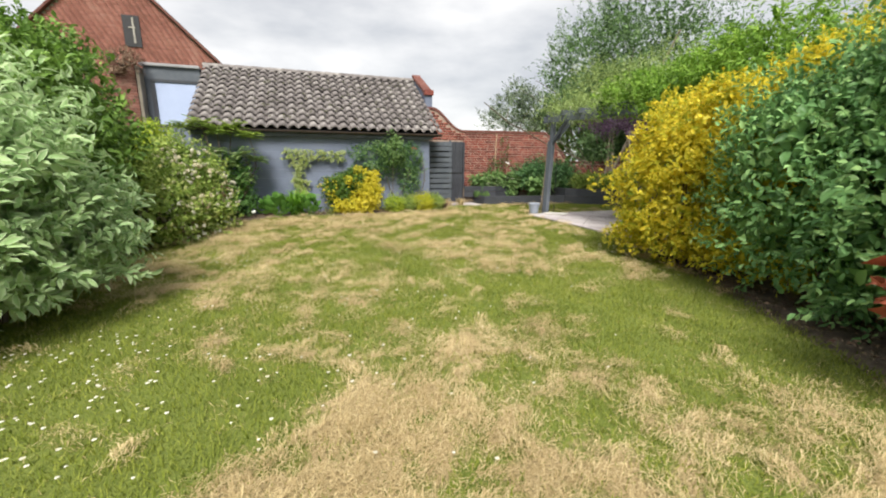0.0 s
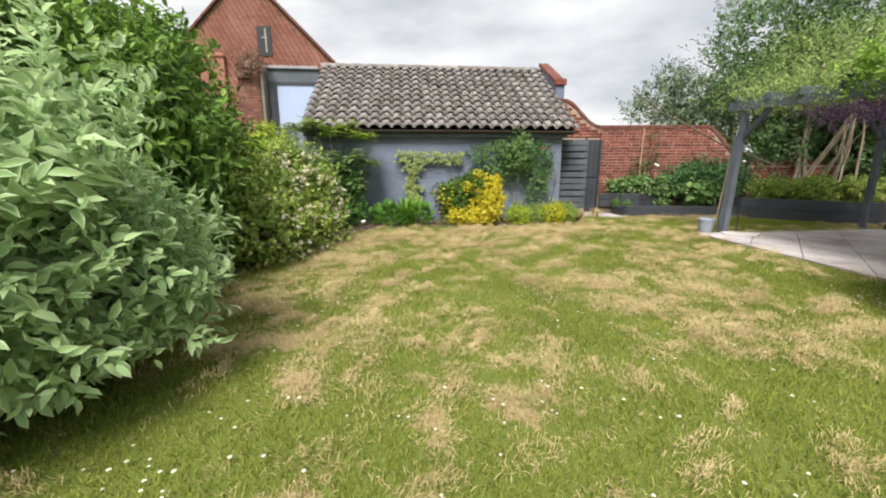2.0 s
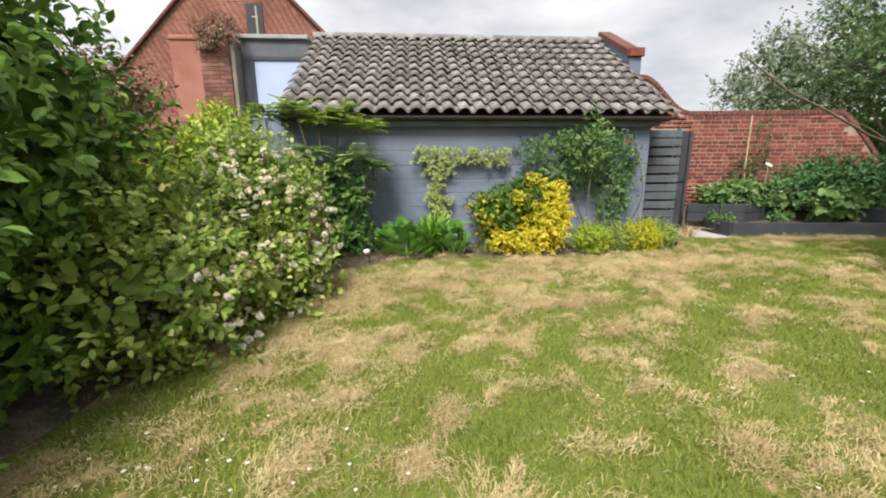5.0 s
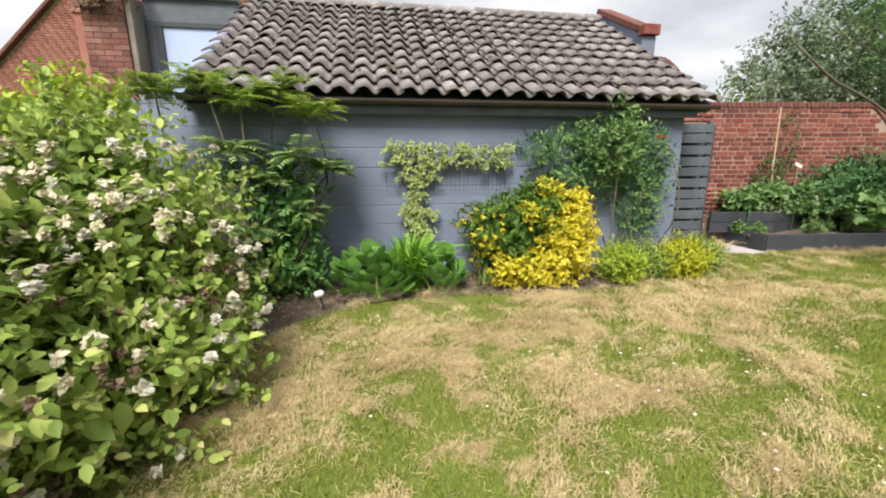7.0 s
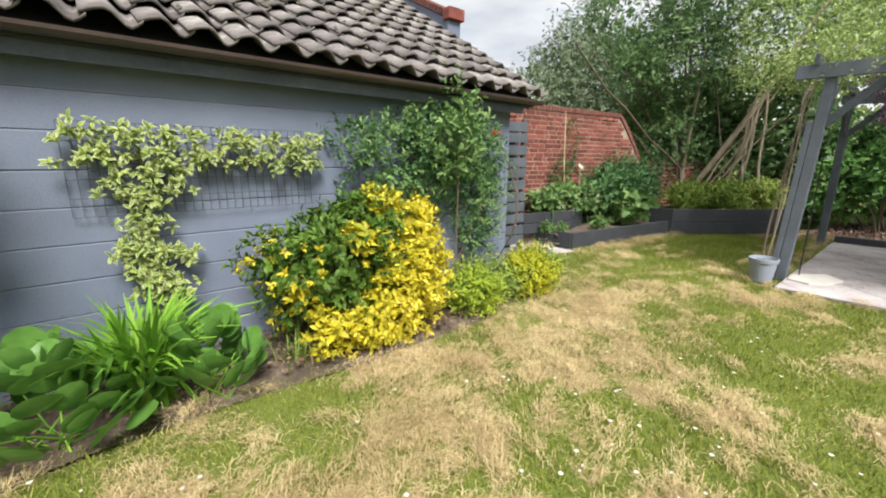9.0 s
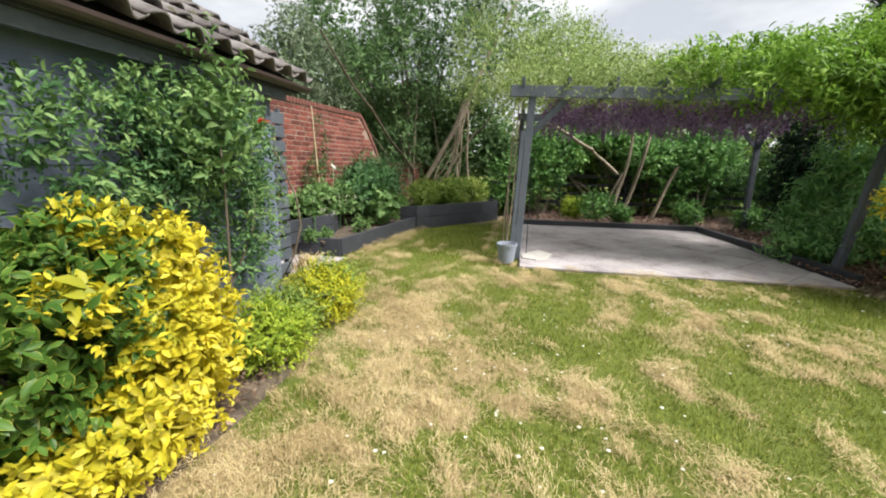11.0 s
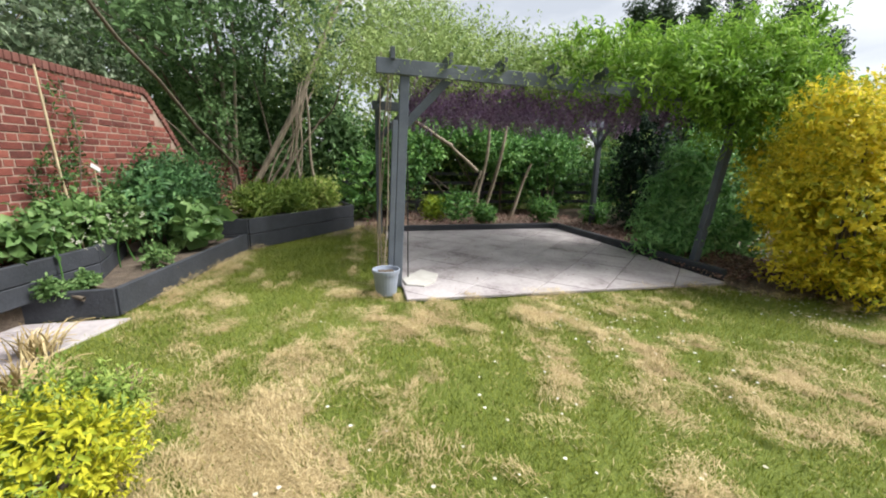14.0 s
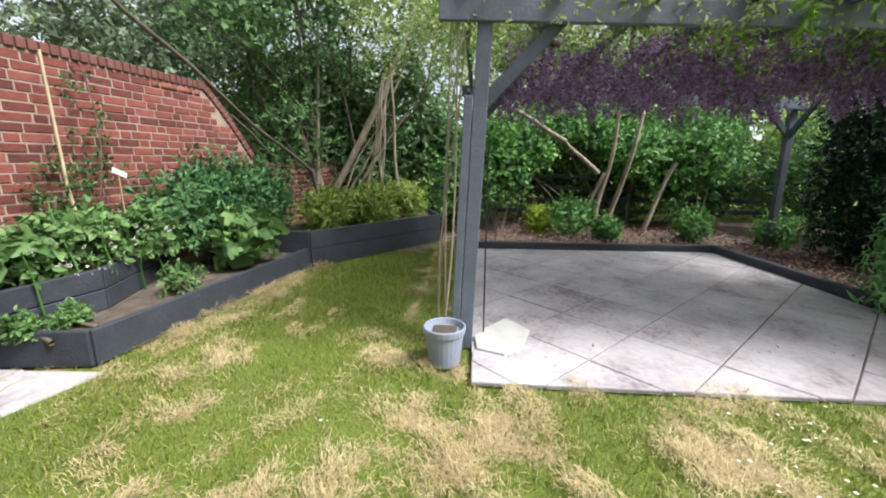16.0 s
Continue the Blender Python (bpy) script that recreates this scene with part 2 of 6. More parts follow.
L = dict(
    cornus=leaf_mat("pale_variegated_leaf", [(0.1, (0.22, 0.36, 0.14)), (0.5, (0.35, 0.52, 0.23)), (0.9, (0.5, 0.66, 0.34))], (0.5, 0.6, 0.36), 0.45, 0.35, 0.6),
    hedge=leaf_mat("mid_green_leaf", [(0.1, (0.06, 0.125, 0.022)), (0.5, (0.13, 0.24, 0.045)), (0.85, (0.25, 0.41, 0.085)), (1.0, (0.38, 0.57, 0.12))], rough=0.4),
    viburnum=leaf_mat("dull_green_leaf", [(0.1, (0.108, 0.18, 0.0345)), (0.5, (0.24, 0.348, 0.069)), (0.85, (0.456, 0.54, 0.152)), (1.0, (0.66, 0.6, 0.276))], rough=0.5, trans=0.35),
    lime=leaf_mat("lime_green_leaf", [(0.1, (0.143, 0.242, 0.0297)), (0.5, (0.308, 0.418, 0.0396)), (0.9, (0.506, 0.572, 0.0693))], rough=0.5),
    gold=leaf_mat("golden_yellow_leaf", [(0.05, (0.27, 0.3, 0.03)), (0.35, (0.52, 0.46, 0.03)), (0.7, (0.7, 0.6, 0.045)), (0.95, (0.76, 0.69, 0.13))], rough=0.45),
    goldgreen=leaf_mat("green_gold_rim_leaf", [(0.1, (0.0364, 0.0936, 0.015)), (0.5, (0.0728, 0.156, 0.025)), (0.9, (0.135, 0.25, 0.0416))], (0.55, 0.54, 0.1), 0.4, 0.25, 0.8),
    privet=leaf_mat("golden_privet_leaf", [(0.05, (0.2, 0.28, 0.032)), (0.35, (0.52, 0.49, 0.042)), (0.65, (0.76, 0.61, 0.05)), (0.95, (0.83, 0.74, 0.08))], rough=0.45, trans=0.45),
    dark=leaf_mat("dark_green_leaf", [(0.1, (0.028, 0.075, 0.025)), (0.5, (0.07, 0.16, 0.048)), (0.9, (0.16, 0.3, 0.09))], rough=0.4, trans=0.4),
    border=leaf_mat("border_green_leaf", [(0.1, (0.075, 0.17, 0.06)), (0.5, (0.17, 0.34, 0.115)), (0.9, (0.37, 0.58, 0.22))], rough=0.4),
    climber=leaf_mat("climber_green_leaf", [(0.1, (0.0486, 0.127, 0.0343)), (0.5, (0.107, 0.243, 0.0624)), (0.9, (0.234, 0.429, 0.109))], rough=0.4),
    ivy=leaf_mat("cream_rimmed_leaf", [(0.1, (0.09, 0.16, 0.03)), (0.5, (0.2, 0.3, 0.05)), (0.9, (0.38, 0.46, 0.09))], (0.55, 0.58, 0.3), 0.4, 0.25, 0.55),
    bergenia=leaf_mat("glossy_round_leaf", [(0.1, (0.055, 0.15, 0.03)), (0.5, (0.11, 0.25, 0.05)), (0.9, (0.22, 0.4, 0.09))], rough=0.35),
    blade=leaf_mat("strap_leaf", [(0.1, (0.1, 0.24, 0.025)), (0.5, (0.19, 0.4, 0.045)), (0.9, (0.36, 0.58, 0.09))], rough=0.4),
    mahonia=leaf_mat("feathery_leaf", [(0.1, (0.1, 0.2, 0.07)), (0.5, (0.24, 0.36, 0.12)), (0.9, (0.48, 0.58, 0.24))], rough=0.45),
    tree=leaf_mat("tree_leaf", [(0.1, (0.055, 0.105, 0.042)), (0.5, (0.12, 0.215, 0.08)), (0.9, (0.25, 0.39, 0.16))], rough=0.5, trans=0.4),
    tree2=leaf_mat("far_tree_leaf", [(0.1, (0.0847, 0.145, 0.0363)), (0.5, (0.169, 0.266, 0.0665)), (0.9, (0.339, 0.46, 0.145))], rough=0.5, trans=0.4),
    rosegreen=leaf_mat("blue_green_leaf_b", [(0.1, (0.04, 0.1, 0.038)), (0.5, (0.085, 0.19, 0.07)), (0.9, (0.18, 0.33, 0.12))], rough=0.4),
    pale=leaf_mat("silvery_leaf", [(0.1, (0.07, 0.11, 0.06)), (0.5, (0.15, 0.21, 0.12)), (0.9, (0.31, 0.37, 0.25))], rough=0.5),
    rose=leaf_mat("light_rambler_leaf", [(0.1, (0.15, 0.22, 0.06)), (0.5, (0.28, 0.38, 0.12)), (0.9, (0.45, 0.55, 0.22))], rough=0.5),
    wisteria=leaf_mat("fresh_green_leaf", [(0.1, (0.09, 0.19, 0.022)), (0.5, (0.19, 0.35, 0.045)), (0.9, (0.37, 0.55, 0.1))], rough=0.45, trans=0.4),
    mauve=leaf_mat("mauve_blossom", [(0.1, (0.14, 0.08, 0.16)), (0.5, (0.26, 0.16, 0.3)), (0.9, (0.42, 0.31, 0.47))], rough=0.7, trans=0.4),
    cream=leaf_mat("cream_petal", [(0.1, (0.5, 0.45, 0.31)), (0.6, (0.74, 0.69, 0.52))], rough=0.6),
    white=leaf_mat("white_petal", [(0.1, (0.55, 0.52, 0.4)), (0.6, (0.78, 0.76, 0.68))], rough=0.6),
    dead=leaf_mat("dead_brown_leaf", [(0.1, (0.09, 0.05, 0.035)), (0.5, (0.2, 0.13, 0.09)), (0.9, (0.36, 0.26, 0.18))], rough=0.8, trans=0.15),
    red=leaf_mat("red_young_leaf", [(0.1, (0.25, 0.06, 0.03)), (0.9, (0.5, 0.16, 0.1))], rough=0.4),
    lime_dull=leaf_mat("yellow_green_frond", [(0.1, (0.12, 0.2, 0.035)), (0.5, (0.24, 0.35, 0.06)), (0.9, (0.4, 0.48, 0.1))], rough=0.5),
    goldbud=leaf_mat("yellow_bud_leaf", [(0.1, (0.22, 0.3, 0.03)), (0.5, (0.45, 0.46, 0.03)), (0.9, (0.66, 0.62, 0.05))], rough=0.5),
    viburnum2=leaf_mat("soft_green_leaf", [(0.1, (0.066, 0.132, 0.0396)), (0.5, (0.143, 0.253, 0.0792)), (0.9, (0.275, 0.407, 0.149))], rough=0.5),
    redflower=leaf_mat("red_petal", [(0.1, (0.5, 0.04, 0.02)), (0.9, (0.7, 0.1, 0.05))], rough=0.5),
    nandina=leaf_mat("fresh_mid_green_leaf", [(0.1, (0.09, 0.22, 0.075)), (0.5, (0.2, 0.42, 0.14)), (0.9, (0.38, 0.64, 0.25))], rough=0.4),
    conifer=leaf_mat("near_black_green_leaf", [(0.1, (0.008, 0.022, 0.014)), (0.9, (0.02, 0.05, 0.03))], rough=0.6, trans=0.1),
    poplar=leaf_mat("blue_green_leaf", [(0.1, (0.03, 0.05, 0.03)), (0.9, (0.07, 0.11, 0.06))], rough=0.6),
    grass=leaf_mat("grass_blade", [(0.1, (0.09, 0.128, 0.015)), (0.5, (0.185, 0.232, 0.03)), (0.9, (0.32, 0.35, 0.065))], rough=0.6, trans=0.3),
    straw=leaf_mat("dry_straw", [(0.1, (0.275, 0.204, 0.0935)), (0.5, (0.495, 0.391, 0.204)), (0.9, (0.704, 0.583, 0.341))], rough=0.8, trans=0.2),
)


# ---- mesh helpers ----
def part(name, bm, material, parent=None, label="", at=(0, 0, 0), smooth=False):
    if isinstance(bm, bmesh.types.BMesh):
        me = bpy.data.meshes.new(name)
        bm.to_mesh(me)
        bm.free()
    else:
        me = bm
    if material:
        me.materials.append(material)
    if smooth:
        me.shade_smooth()
    ob = new(name, me)
    ob.location = at
    ob.parent = parent
    if label:
        ob["label"] = label
    return ob


def thing(name, at, label, category, group="", kind=""):
    return tagged(place_empty(name, at), label, category, group, kind)


def place_empty(name, at):
    ob = new(name)
    ob.location = at
    ob.empty_display_size = 0.2
    return ob


def box(bm, x0, x1, y0, y1, z0, z1, bevel=0.0):
    vs = bmesh.ops.create_cube(bm, size=1.0)["verts"]
    for v in vs:
        v.co = Vector((x0 + (v.co.x + 0.5) * (x1 - x0), y0 + (v.co.y + 0.5) * (y1 - y0), z0 + (v.co.z + 0.5) * (z1 - z0)))
    if bevel:
        es = {e for v in vs for e in v.link_edges}
        bmesh.ops.bevel(bm, geom=list(es), offset=bevel, segments=1, affect="EDGES", profile=0.5)


def new_box(*a, **k):
    bm = bmesh.new()
    box(bm, *a, **k)
    return bm


def beam(p0, p1, w, h, bevel=0.006):
    """A squared timber from p0 to p1, w wide and h high."""
    p0, p1 = Vector(p0), Vector(p1)
    d = p1 - p0
    bm = bmesh.new()
    box(bm, 0, d.length, -w / 2, w / 2, -h / 2, h / 2, bevel)
    x = d.normalized()
    up = Vector((0, 0, 1)) if abs(x.z) < 0.95 else Vector((0, 1, 0))
    y = up.cross(x).normalized()
    z = x.cross(y)
    m = Matrix((x, y, z)).transposed().to_4x4()
    bmesh.ops.transform(bm, matrix=Matrix.Translation(p0) @ m, verts=bm.verts)
    return bm


def raw_mesh(name, verts, faces, rim=None):
    """A mesh from numpy arrays; faces of one size each."""
    verts = np.asarray(verts, np.float32)
    faces = np.asarray(faces, np.int32)
    me = bpy.data.meshes.new(name)
    me.vertices.add(len(verts))
    me.vertices.foreach_set("co", verts.ravel())
    k = faces.shape[1]
    me.loops.add(faces.size)
    me.loops.foreach_set("vertex_index", faces.ravel())
    me.polygons.add(len(faces))
    me.polygons.foreach_set("loop_start", np.arange(0, faces.size, k, dtype=np.int32))
    if rim is not None:
        a = me.attributes.new("rim", "FLOAT", "POINT")
        a.data.foreach_set("value", np.asarray(rim, np.float32))
    me.update(calc_edges=True)
    me.validate()
    return me


def tubes(paths, sides=6):
    """Verts and faces of round limbs; a path is a list of (x, y, z, radius)."""
    V, F, n = [], [], 0
    ang = np.linspace(0, 2 * np.pi, sides, endpoint=False)
    for p in paths:
        p = np.asarray(p, float)
        q = p[:, :3]
        t = np.gradient(q, axis=0)
        t /= np.linalg.norm(t, axis=1)[:, None] + 1e-9
        ref = np.where(np.abs(t[:, 2:3]) < 0.9, [[0, 0, 1.0]], [[1.0, 0, 0]])
        a = np.cross(t, ref)
        a /= np.linalg.norm(a, axis=1)[:, None] + 1e-9
        b = np.cross(t, a)
        ring = q[:, None] + p[:, 3][:, None, None] * (np.cos(ang)[None, :, None] * a[:, None] + np.sin(ang)[None, :, None] * b[:, None])
        V.append(ring.reshape(-1, 3))
        for i in range(len(p) - 1):
            for j in range(sides):
                F.append((n + i * sides + j, n + i * sides + (j + 1) % sides, n + (i + 1) * sides + (j + 1) % sides, n + (i + 1) * sides + j))
        n += len(p) * sides
    return np.concatenate(V), np.array(F)


def limb(p0, p1, r0, r1, bend=0.15, n=7):
    p0, p1 = np.array(p0, float), np.array(p1, float)
    u = np.linspace(0, 1, n)
    L_ = np.linalg.norm(p1 - p0)
    off = rng.normal(0, bend * L_, 3)
    off2 = rng.normal(0, bend * 0.5 * L_, 3)
    q = p0 + (p1 - p0) * u[:, None] + off * (np.sin(np.pi * u))[:, None] * 0.6 + off2 * np.sin(2 * np.pi * u)[:, None] * 0.5
    return np.column_stack([q, r0 + (r1 - r0) * u])


def unit(v):
    return v / (np.linalg.norm(v, axis=-1, keepdims=True) + 1e-9)


def leaf_arrays(P, D, N, S, width=0.5, fold=0.12, droop=0.15, simple=False):
    """Folded leaves: base P, way D, face N, length S."""
    D = unit(D)
    X = unit(np.cross(D, N))
    Z = np.cross(X, D)
    S = S[:, None]
    base = P
    tip = P + D * S - Z * S * droop
    n = len(P)
    if simple:
        lf = P + D * S * 0.42 - X * S * width / 2 + Z * S * fold
        rt = P + D * S * 0.42 + X * S * width / 2 + Z * S * fold
        V = np.stack([base, rt, tip, lf], 1).reshape(-1, 3)
        i = np.arange(n)[:, None] * 4
        return V, i + np.array([[0, 1, 2, 3]]), np.tile([0.3, 1, 0.6, 1], n)
    mid = P + D * S * 0.5
    side = [P + D * S * u + X * S * width * w + Z * S * (fold * abs(w) * 2.2 - droop * u * u * 0.5) for u, w in ((0.24, -0.38), (0.62, -0.43), (0.24, 0.38), (0.62, 0.43))]
    V = np.stack([base, mid, *side, tip], 1).reshape(-1, 3)
    i = np.arange(n)[:, None, None] * 7
    F = (i + np.array([[0, 1, 2], [2, 1, 3], [3, 1, 6], [0, 4, 1], [4, 5, 1], [5, 6, 1]])).reshape(-1, 3)
    return V, F, np.tile([0.2, 0, 0.85, 1, 0.85, 1, 0.8], n)


def blob_points(blobs, n, depth=0.35, lump=0.14, low=0.03):
    """Places near the skin of a heap of rounded clumps, and the ways out of it."""
    B = np.array(blobs, float)
    area = (B[:, 3] * B[:, 4] + B[:, 4] * B[:, 5] + B[:, 3] * B[:, 5])
    P, N = [], []
    got = 0
    while got < n:
        k = rng.choice(len(B), n, p=area / area.sum())
        d = unit(rng.normal(size=(n, 3)))
        ph = k * 1.7
        l = 1 + lump * (np.sin(d[:, 0] * 5.1 + ph) + np.sin(d[:, 1] * 6.3 + ph * 2) + np.sin(d[:, 2] * 5.7 + ph * 3)) / 1.5 + lump * 0.5 * np.sin(d[:, 0] * 13 + d[:, 2] * 11 + ph)
        r = l * (1 - depth * rng.random(n) ** 1.6)
        c, s = B[k, :3], B[k, 3:6]
        p = c + d * s * r[:, None]
        nn = unit(d / s)
        keep = p[:, 2] > low
        for b in B:
            q = (p - b[:3]) / b[3:6]
            keep &= ~((q ** 2).sum(1) < (1 - depth * 1.15) ** 2)
        P.append(p[keep])
        N.append(nn[keep])
        got += keep.sum()
    return np.concatenate(P)[:n], np.concatenate(N)[:n]


def crown(name, blobs, leaves, size, material, parent, per=8, twig=0.14, width=0.5, up=0.35, spread=0.8, simple=False, depth=0.35, lump=0.14, fold=0.12, droop=0.15, label="", low=0.03, flat=0.3, joint=None, inner=0.3):
    """A crown of sprigs, each of some leaves along a short twig."""
    m = max(1, leaves // per)
    C, N = blob_points(blobs, m, depth, lump, low) if joint is None else joint(m)
    T = unit(N + rng.normal(0, 0.45, (m, 3)) + [0, 0, up])
    u = np.tile(np.linspace(0.1, 1, per), m)
    C2, T2, N2 = np.repeat(C, per, 0), np.repeat(T, per, 0), np.repeat(N, per, 0)
    k = len(C2)
    P = C2 + T2 * (u * twig)[:, None] + rng.normal(0, twig * 0.06, (k, 3))
    R = unit(rng.normal(size=(k, 3)))
    side = unit(np.cross(T2, R))
    D = unit(T2 * 0.7 + side * spread + rng.normal(0, 0.15, (k, 3)))
    F = unit(N2 * (1 - flat) + np.array([0, 0, flat + 0.35]) + rng.normal(0, 0.35, (k, 3)))
    S = size * rng.uniform(0.65, 1.3, k)
    P[:, 2] = np.maximum(P[:, 2], low)
    if inner and joint is None:
        q = max(8, int(leaves * inner))
        Pi, Ni = blob_points([(*b[:3], *(np.array(b[3:6]) * 0.78)) for b in blobs], q, 0.2, lump, low)
        P, D = np.concatenate([P, Pi]), np.concatenate([D, unit(rng.normal(size=(q, 3)))])
        F, S = np.concatenate([F, Ni + rng.normal(0, 0.2, (q, 3))]), np.concatenate([S, size * rng.uniform(1.6, 2.6, q)])
    V, Fa, rim = leaf_arrays(P, D, F, S, width, fold, droop, simple)
    if low >= 0:
        V[:, 2] = np.maximum(V[:, 2], 0.012)
    return part(name, raw_mesh(name, V, Fa, rim), material, parent, label)


def stems(name, parent, base, tips, r0, r1, material, n=7, bend=0.1, sides=5, label=""):
    V, F = tubes([limb(b, t, r0, r1, bend, n) for b, t in zip(base, tips)], sides)
    return part(name, raw_mesh(name, V, F), material, parent, label, smooth=True)


def shrub(name, at, label, category, blobs, leaves, size, material, n_stems=9, satellites=0, **k):
    """Stems out of the ground and a crown; blobs are about the base."""
    t = thing(name, at, label, category)
    more = []
    if satellites:
        for b in blobs:
            for _ in range(satellites):
                d = unit(rng.normal(size=3) * [1, 1, 0.8] + [0, 0, 0.25])
                f = rng.uniform(0.28, 0.45)
                more.append((b[0] + d[0] * b[3] * 0.88, b[1] + d[1] * b[4] * 0.88, max(0.2, b[2] + d[2] * b[5] * 0.88), b[3] * f, b[4] * f, b[5] * f))
    B = np.array(blobs, float)
    blobs = list(blobs) + more
    bases = [(rng.normal(0, 0.1), rng.normal(0, 0.1), 0.0) for _ in range(n_stems)]
    tips = []
    for i in range(n_stems):
        b = B[i % len(B)]
        tips.append(b[:3] + rng.normal(0, 0.25, 3) * b[3:6])
    bases = [(0.35 * tp[0] + b[0], 0.35 * tp[1] + b[1], 0.0) for tp, b in zip(tips, bases)]
    stems("stem", t, bases, tips, 0.022, 0.006, M["twig"])
    crown("crown", blobs, leaves, size, material, t, **k)
    return t


# ---- ground ----
def straw_mask(x, y):
    """How much dry thatch lies on the lawn, 0 to 1."""
    a = noise.noise(Vector((x * 0.7 + 3.1, y * 0.7, 1.7)))
    b = noise.noise(Vector((x * 2.3, y * 2.3, 4.2)))
    c = noise.noise(Vector((x * 5.5 + y * 1.2, y * 5.5, 7.7)))
    d = noise.noise(Vector((x * 12.0, y * 12.0, 2.7)))
    v = 0.29 + 0.2 * a + 0.42 * b + 0.7 * c + 0.5 * d
    for px, py, r in STRAW:
        q = ((x - px) ** 2 + (y - py) ** 2) / (r * r)
        if q < 6:
            v += 0.42 * math.exp(-q)
    for px, py, r in GREEN:
        q = ((x - px) ** 2 + (y - py) ** 2) / (r * r)
        if q < 6:
            v -= 0.3 * math.exp(-q)
    return min(1.0, max(0.0, v))


STRAW = [(0.3, 2.0, 0.5), (0.8, 1.3, 0.5), (0.0, 1.5, 0.5), (1.4, 1.3, 0.25), (2.6, 1.1, 0.3), (1.2, 2.6, 0.3), (-0.4, 5.7, 0.25), (-0.9, 4.8, 0.4), (2.3, 5.2, 0.4), (0.5, 4.8, 0.15),
         (-1.1, 6.8, 0.35), (2.2, 6.1, 0.3), (-0.1, 9.4, 0.5), (1.5, 10.0, 0.5), (2.2, 9.0, 0.6), (0.6, 8.4, 0.3), (-1.2, 9.3, 0.4), (2.7, 9.6, 0.5), (3.4, 6.4, 0.4), (3.8, 10.0, 0.35),
         (2.8, 7.8, 0.2), (4.9, 9.1, 0.25), (6.1, 11.25, 0.2), (5.3, 11.1, 0.25), (5.7, 10.5, 0.15), (5.0, 10.5, 0.15), (5.0, 7.7, 0.4), (3.3, 9.7, 0.3), (1.0, 9.2, 0.5), (0.2, 8.9, 0.4), (-0.9, 8.6, 0.4), (-1.2, 7.6, 0.5)]
GREEN = [(2.6, 1.9, 0.7), (3.2, 1.5, 0.4), (1.3, 3.4, 0.6), (-1.2, 2.9, 0.9), (3.1, 3.3, 0.7), (-0.9, 2.0, 0.6), (0.8, 5.8, 0.6), (1.3, 5.0, 0.4), (-0.8, 5.3, 0.2), (3.6, 8.8, 0.5),
         (-0.3, 8.5, 0.4), (5.9, 10.3, 0.5), (5.0, 8.1, 0.4), (5.3, 9.7, 0.5), (3.1, 8.3, 0.4), (2.6, 6.8, 0.6), (6.8, 10.4, 0.6), (4.2, 5.4, 0.6), (-1.9, 1.2, 0.9)]


def ground_material():
    m, nt, b = mat_base("lawn_ground", 0.95)
    at = nt.nodes.new("ShaderNodeAttribute")
    at.attribute_name = "straw"
    n1, n2 = noise_tex(nt, 14, 5, 0.7), noise_tex(nt, 90, 4, 0.7)
    g = ramp(nt, [(0.3, (0.07, 0.1, 0.014)), (0.5, (0.14, 0.18, 0.025)), (0.7, (0.23, 0.26, 0.05))])
    s = ramp(nt, [(0.3, (0.17, 0.125, 0.055)), (0.5, (0.36, 0.275, 0.135)), (0.7, (0.54, 0.43, 0.235))])
    nt.links.new(n2.outputs[0], g.inputs[0])
    nt.links.new(n2.outputs[0], s.inputs[0])
    f = nt.nodes.new("ShaderNodeMath")
    f.operation = "MULTIPLY_ADD"
    nt.links.new(n1.outputs[0], f.inputs[0])
    f.inputs[1].default_value = 0.9
    f.inputs[2].default_value = -0.45
    f2 = nt.nodes.new("ShaderNodeMath")
    f2.operation = "ADD"
    nt.links.new(f.outputs[0], f2.inputs[0])
    nt.links.new(at.outputs["Fac"], f2.inputs[1])
    mr = nt.nodes.new("ShaderNodeMapRange")
    mr.inputs[1].default_value = 0.42
    mr.inputs[2].default_value = 0.66
    nt.links.new(f2.outputs[0], mr.inputs[0])
    mx = nt.nodes.new("ShaderNodeMixRGB")
    nt.links.new(mr.outputs[0], mx.inputs[0])
    nt.links.new(g.outputs[0], mx.inputs[1])
    nt.links.new(s.outputs[0], mx.inputs[2])
    nt.links.new(mx.outputs[0], b.inputs["Base Color"])
    bp = nt.nodes.new("ShaderNodeBump")
    bp.inputs["Strength"].default_value = 0.8
    bp.inputs["Distance"].default_value = 0.02
    nt.links.new(n2.outputs[0], bp.inputs["Height"])
    nt.links.new(bp.outputs[0], b.inputs["Normal"])
    return m


LEFT_BED = [(-4.6, -1.5), (-2.9, -1.5), (-2.8, 1.5), (-2.6, 5.5), (-2.2, 7.6), (-1.75, 8.9), (-1.25, 9.9), (-0.6, 10.35), (0.4, 10.5), (1.2, 10.3), (2.3, 10.35), (3.4, 10.6), (3.9, 11.0), (3.7, 11.2), (-2.6, 11.2), (-4.6, 11.2)]
RIGHT_BED = [(3.3, -1.5), (3.45, 1.2), (3.95, 2.3), (4.4, 3.2), (4.75, 4.2), (5.2, 5.0), (5.62, 4.95), (9.6, 5.1), (9.65, 8.85), (9.0, 10.4), (10.6, 9.7), (13.5, 9.0), (13.5, -1.5)]


def in_bed(x, y):
    for poly in (LEFT_BED, RIGHT_BED):
        c = False
        for (x0, y0), (x1, y1) in zip(poly, poly[1:] + poly[:1]):
            if (y0 > y) != (y1 > y) and x < (x1 - x0) * (y - y0) / (y1 - y0) + x0:
                c = not c
        if c:
            return True
    return False


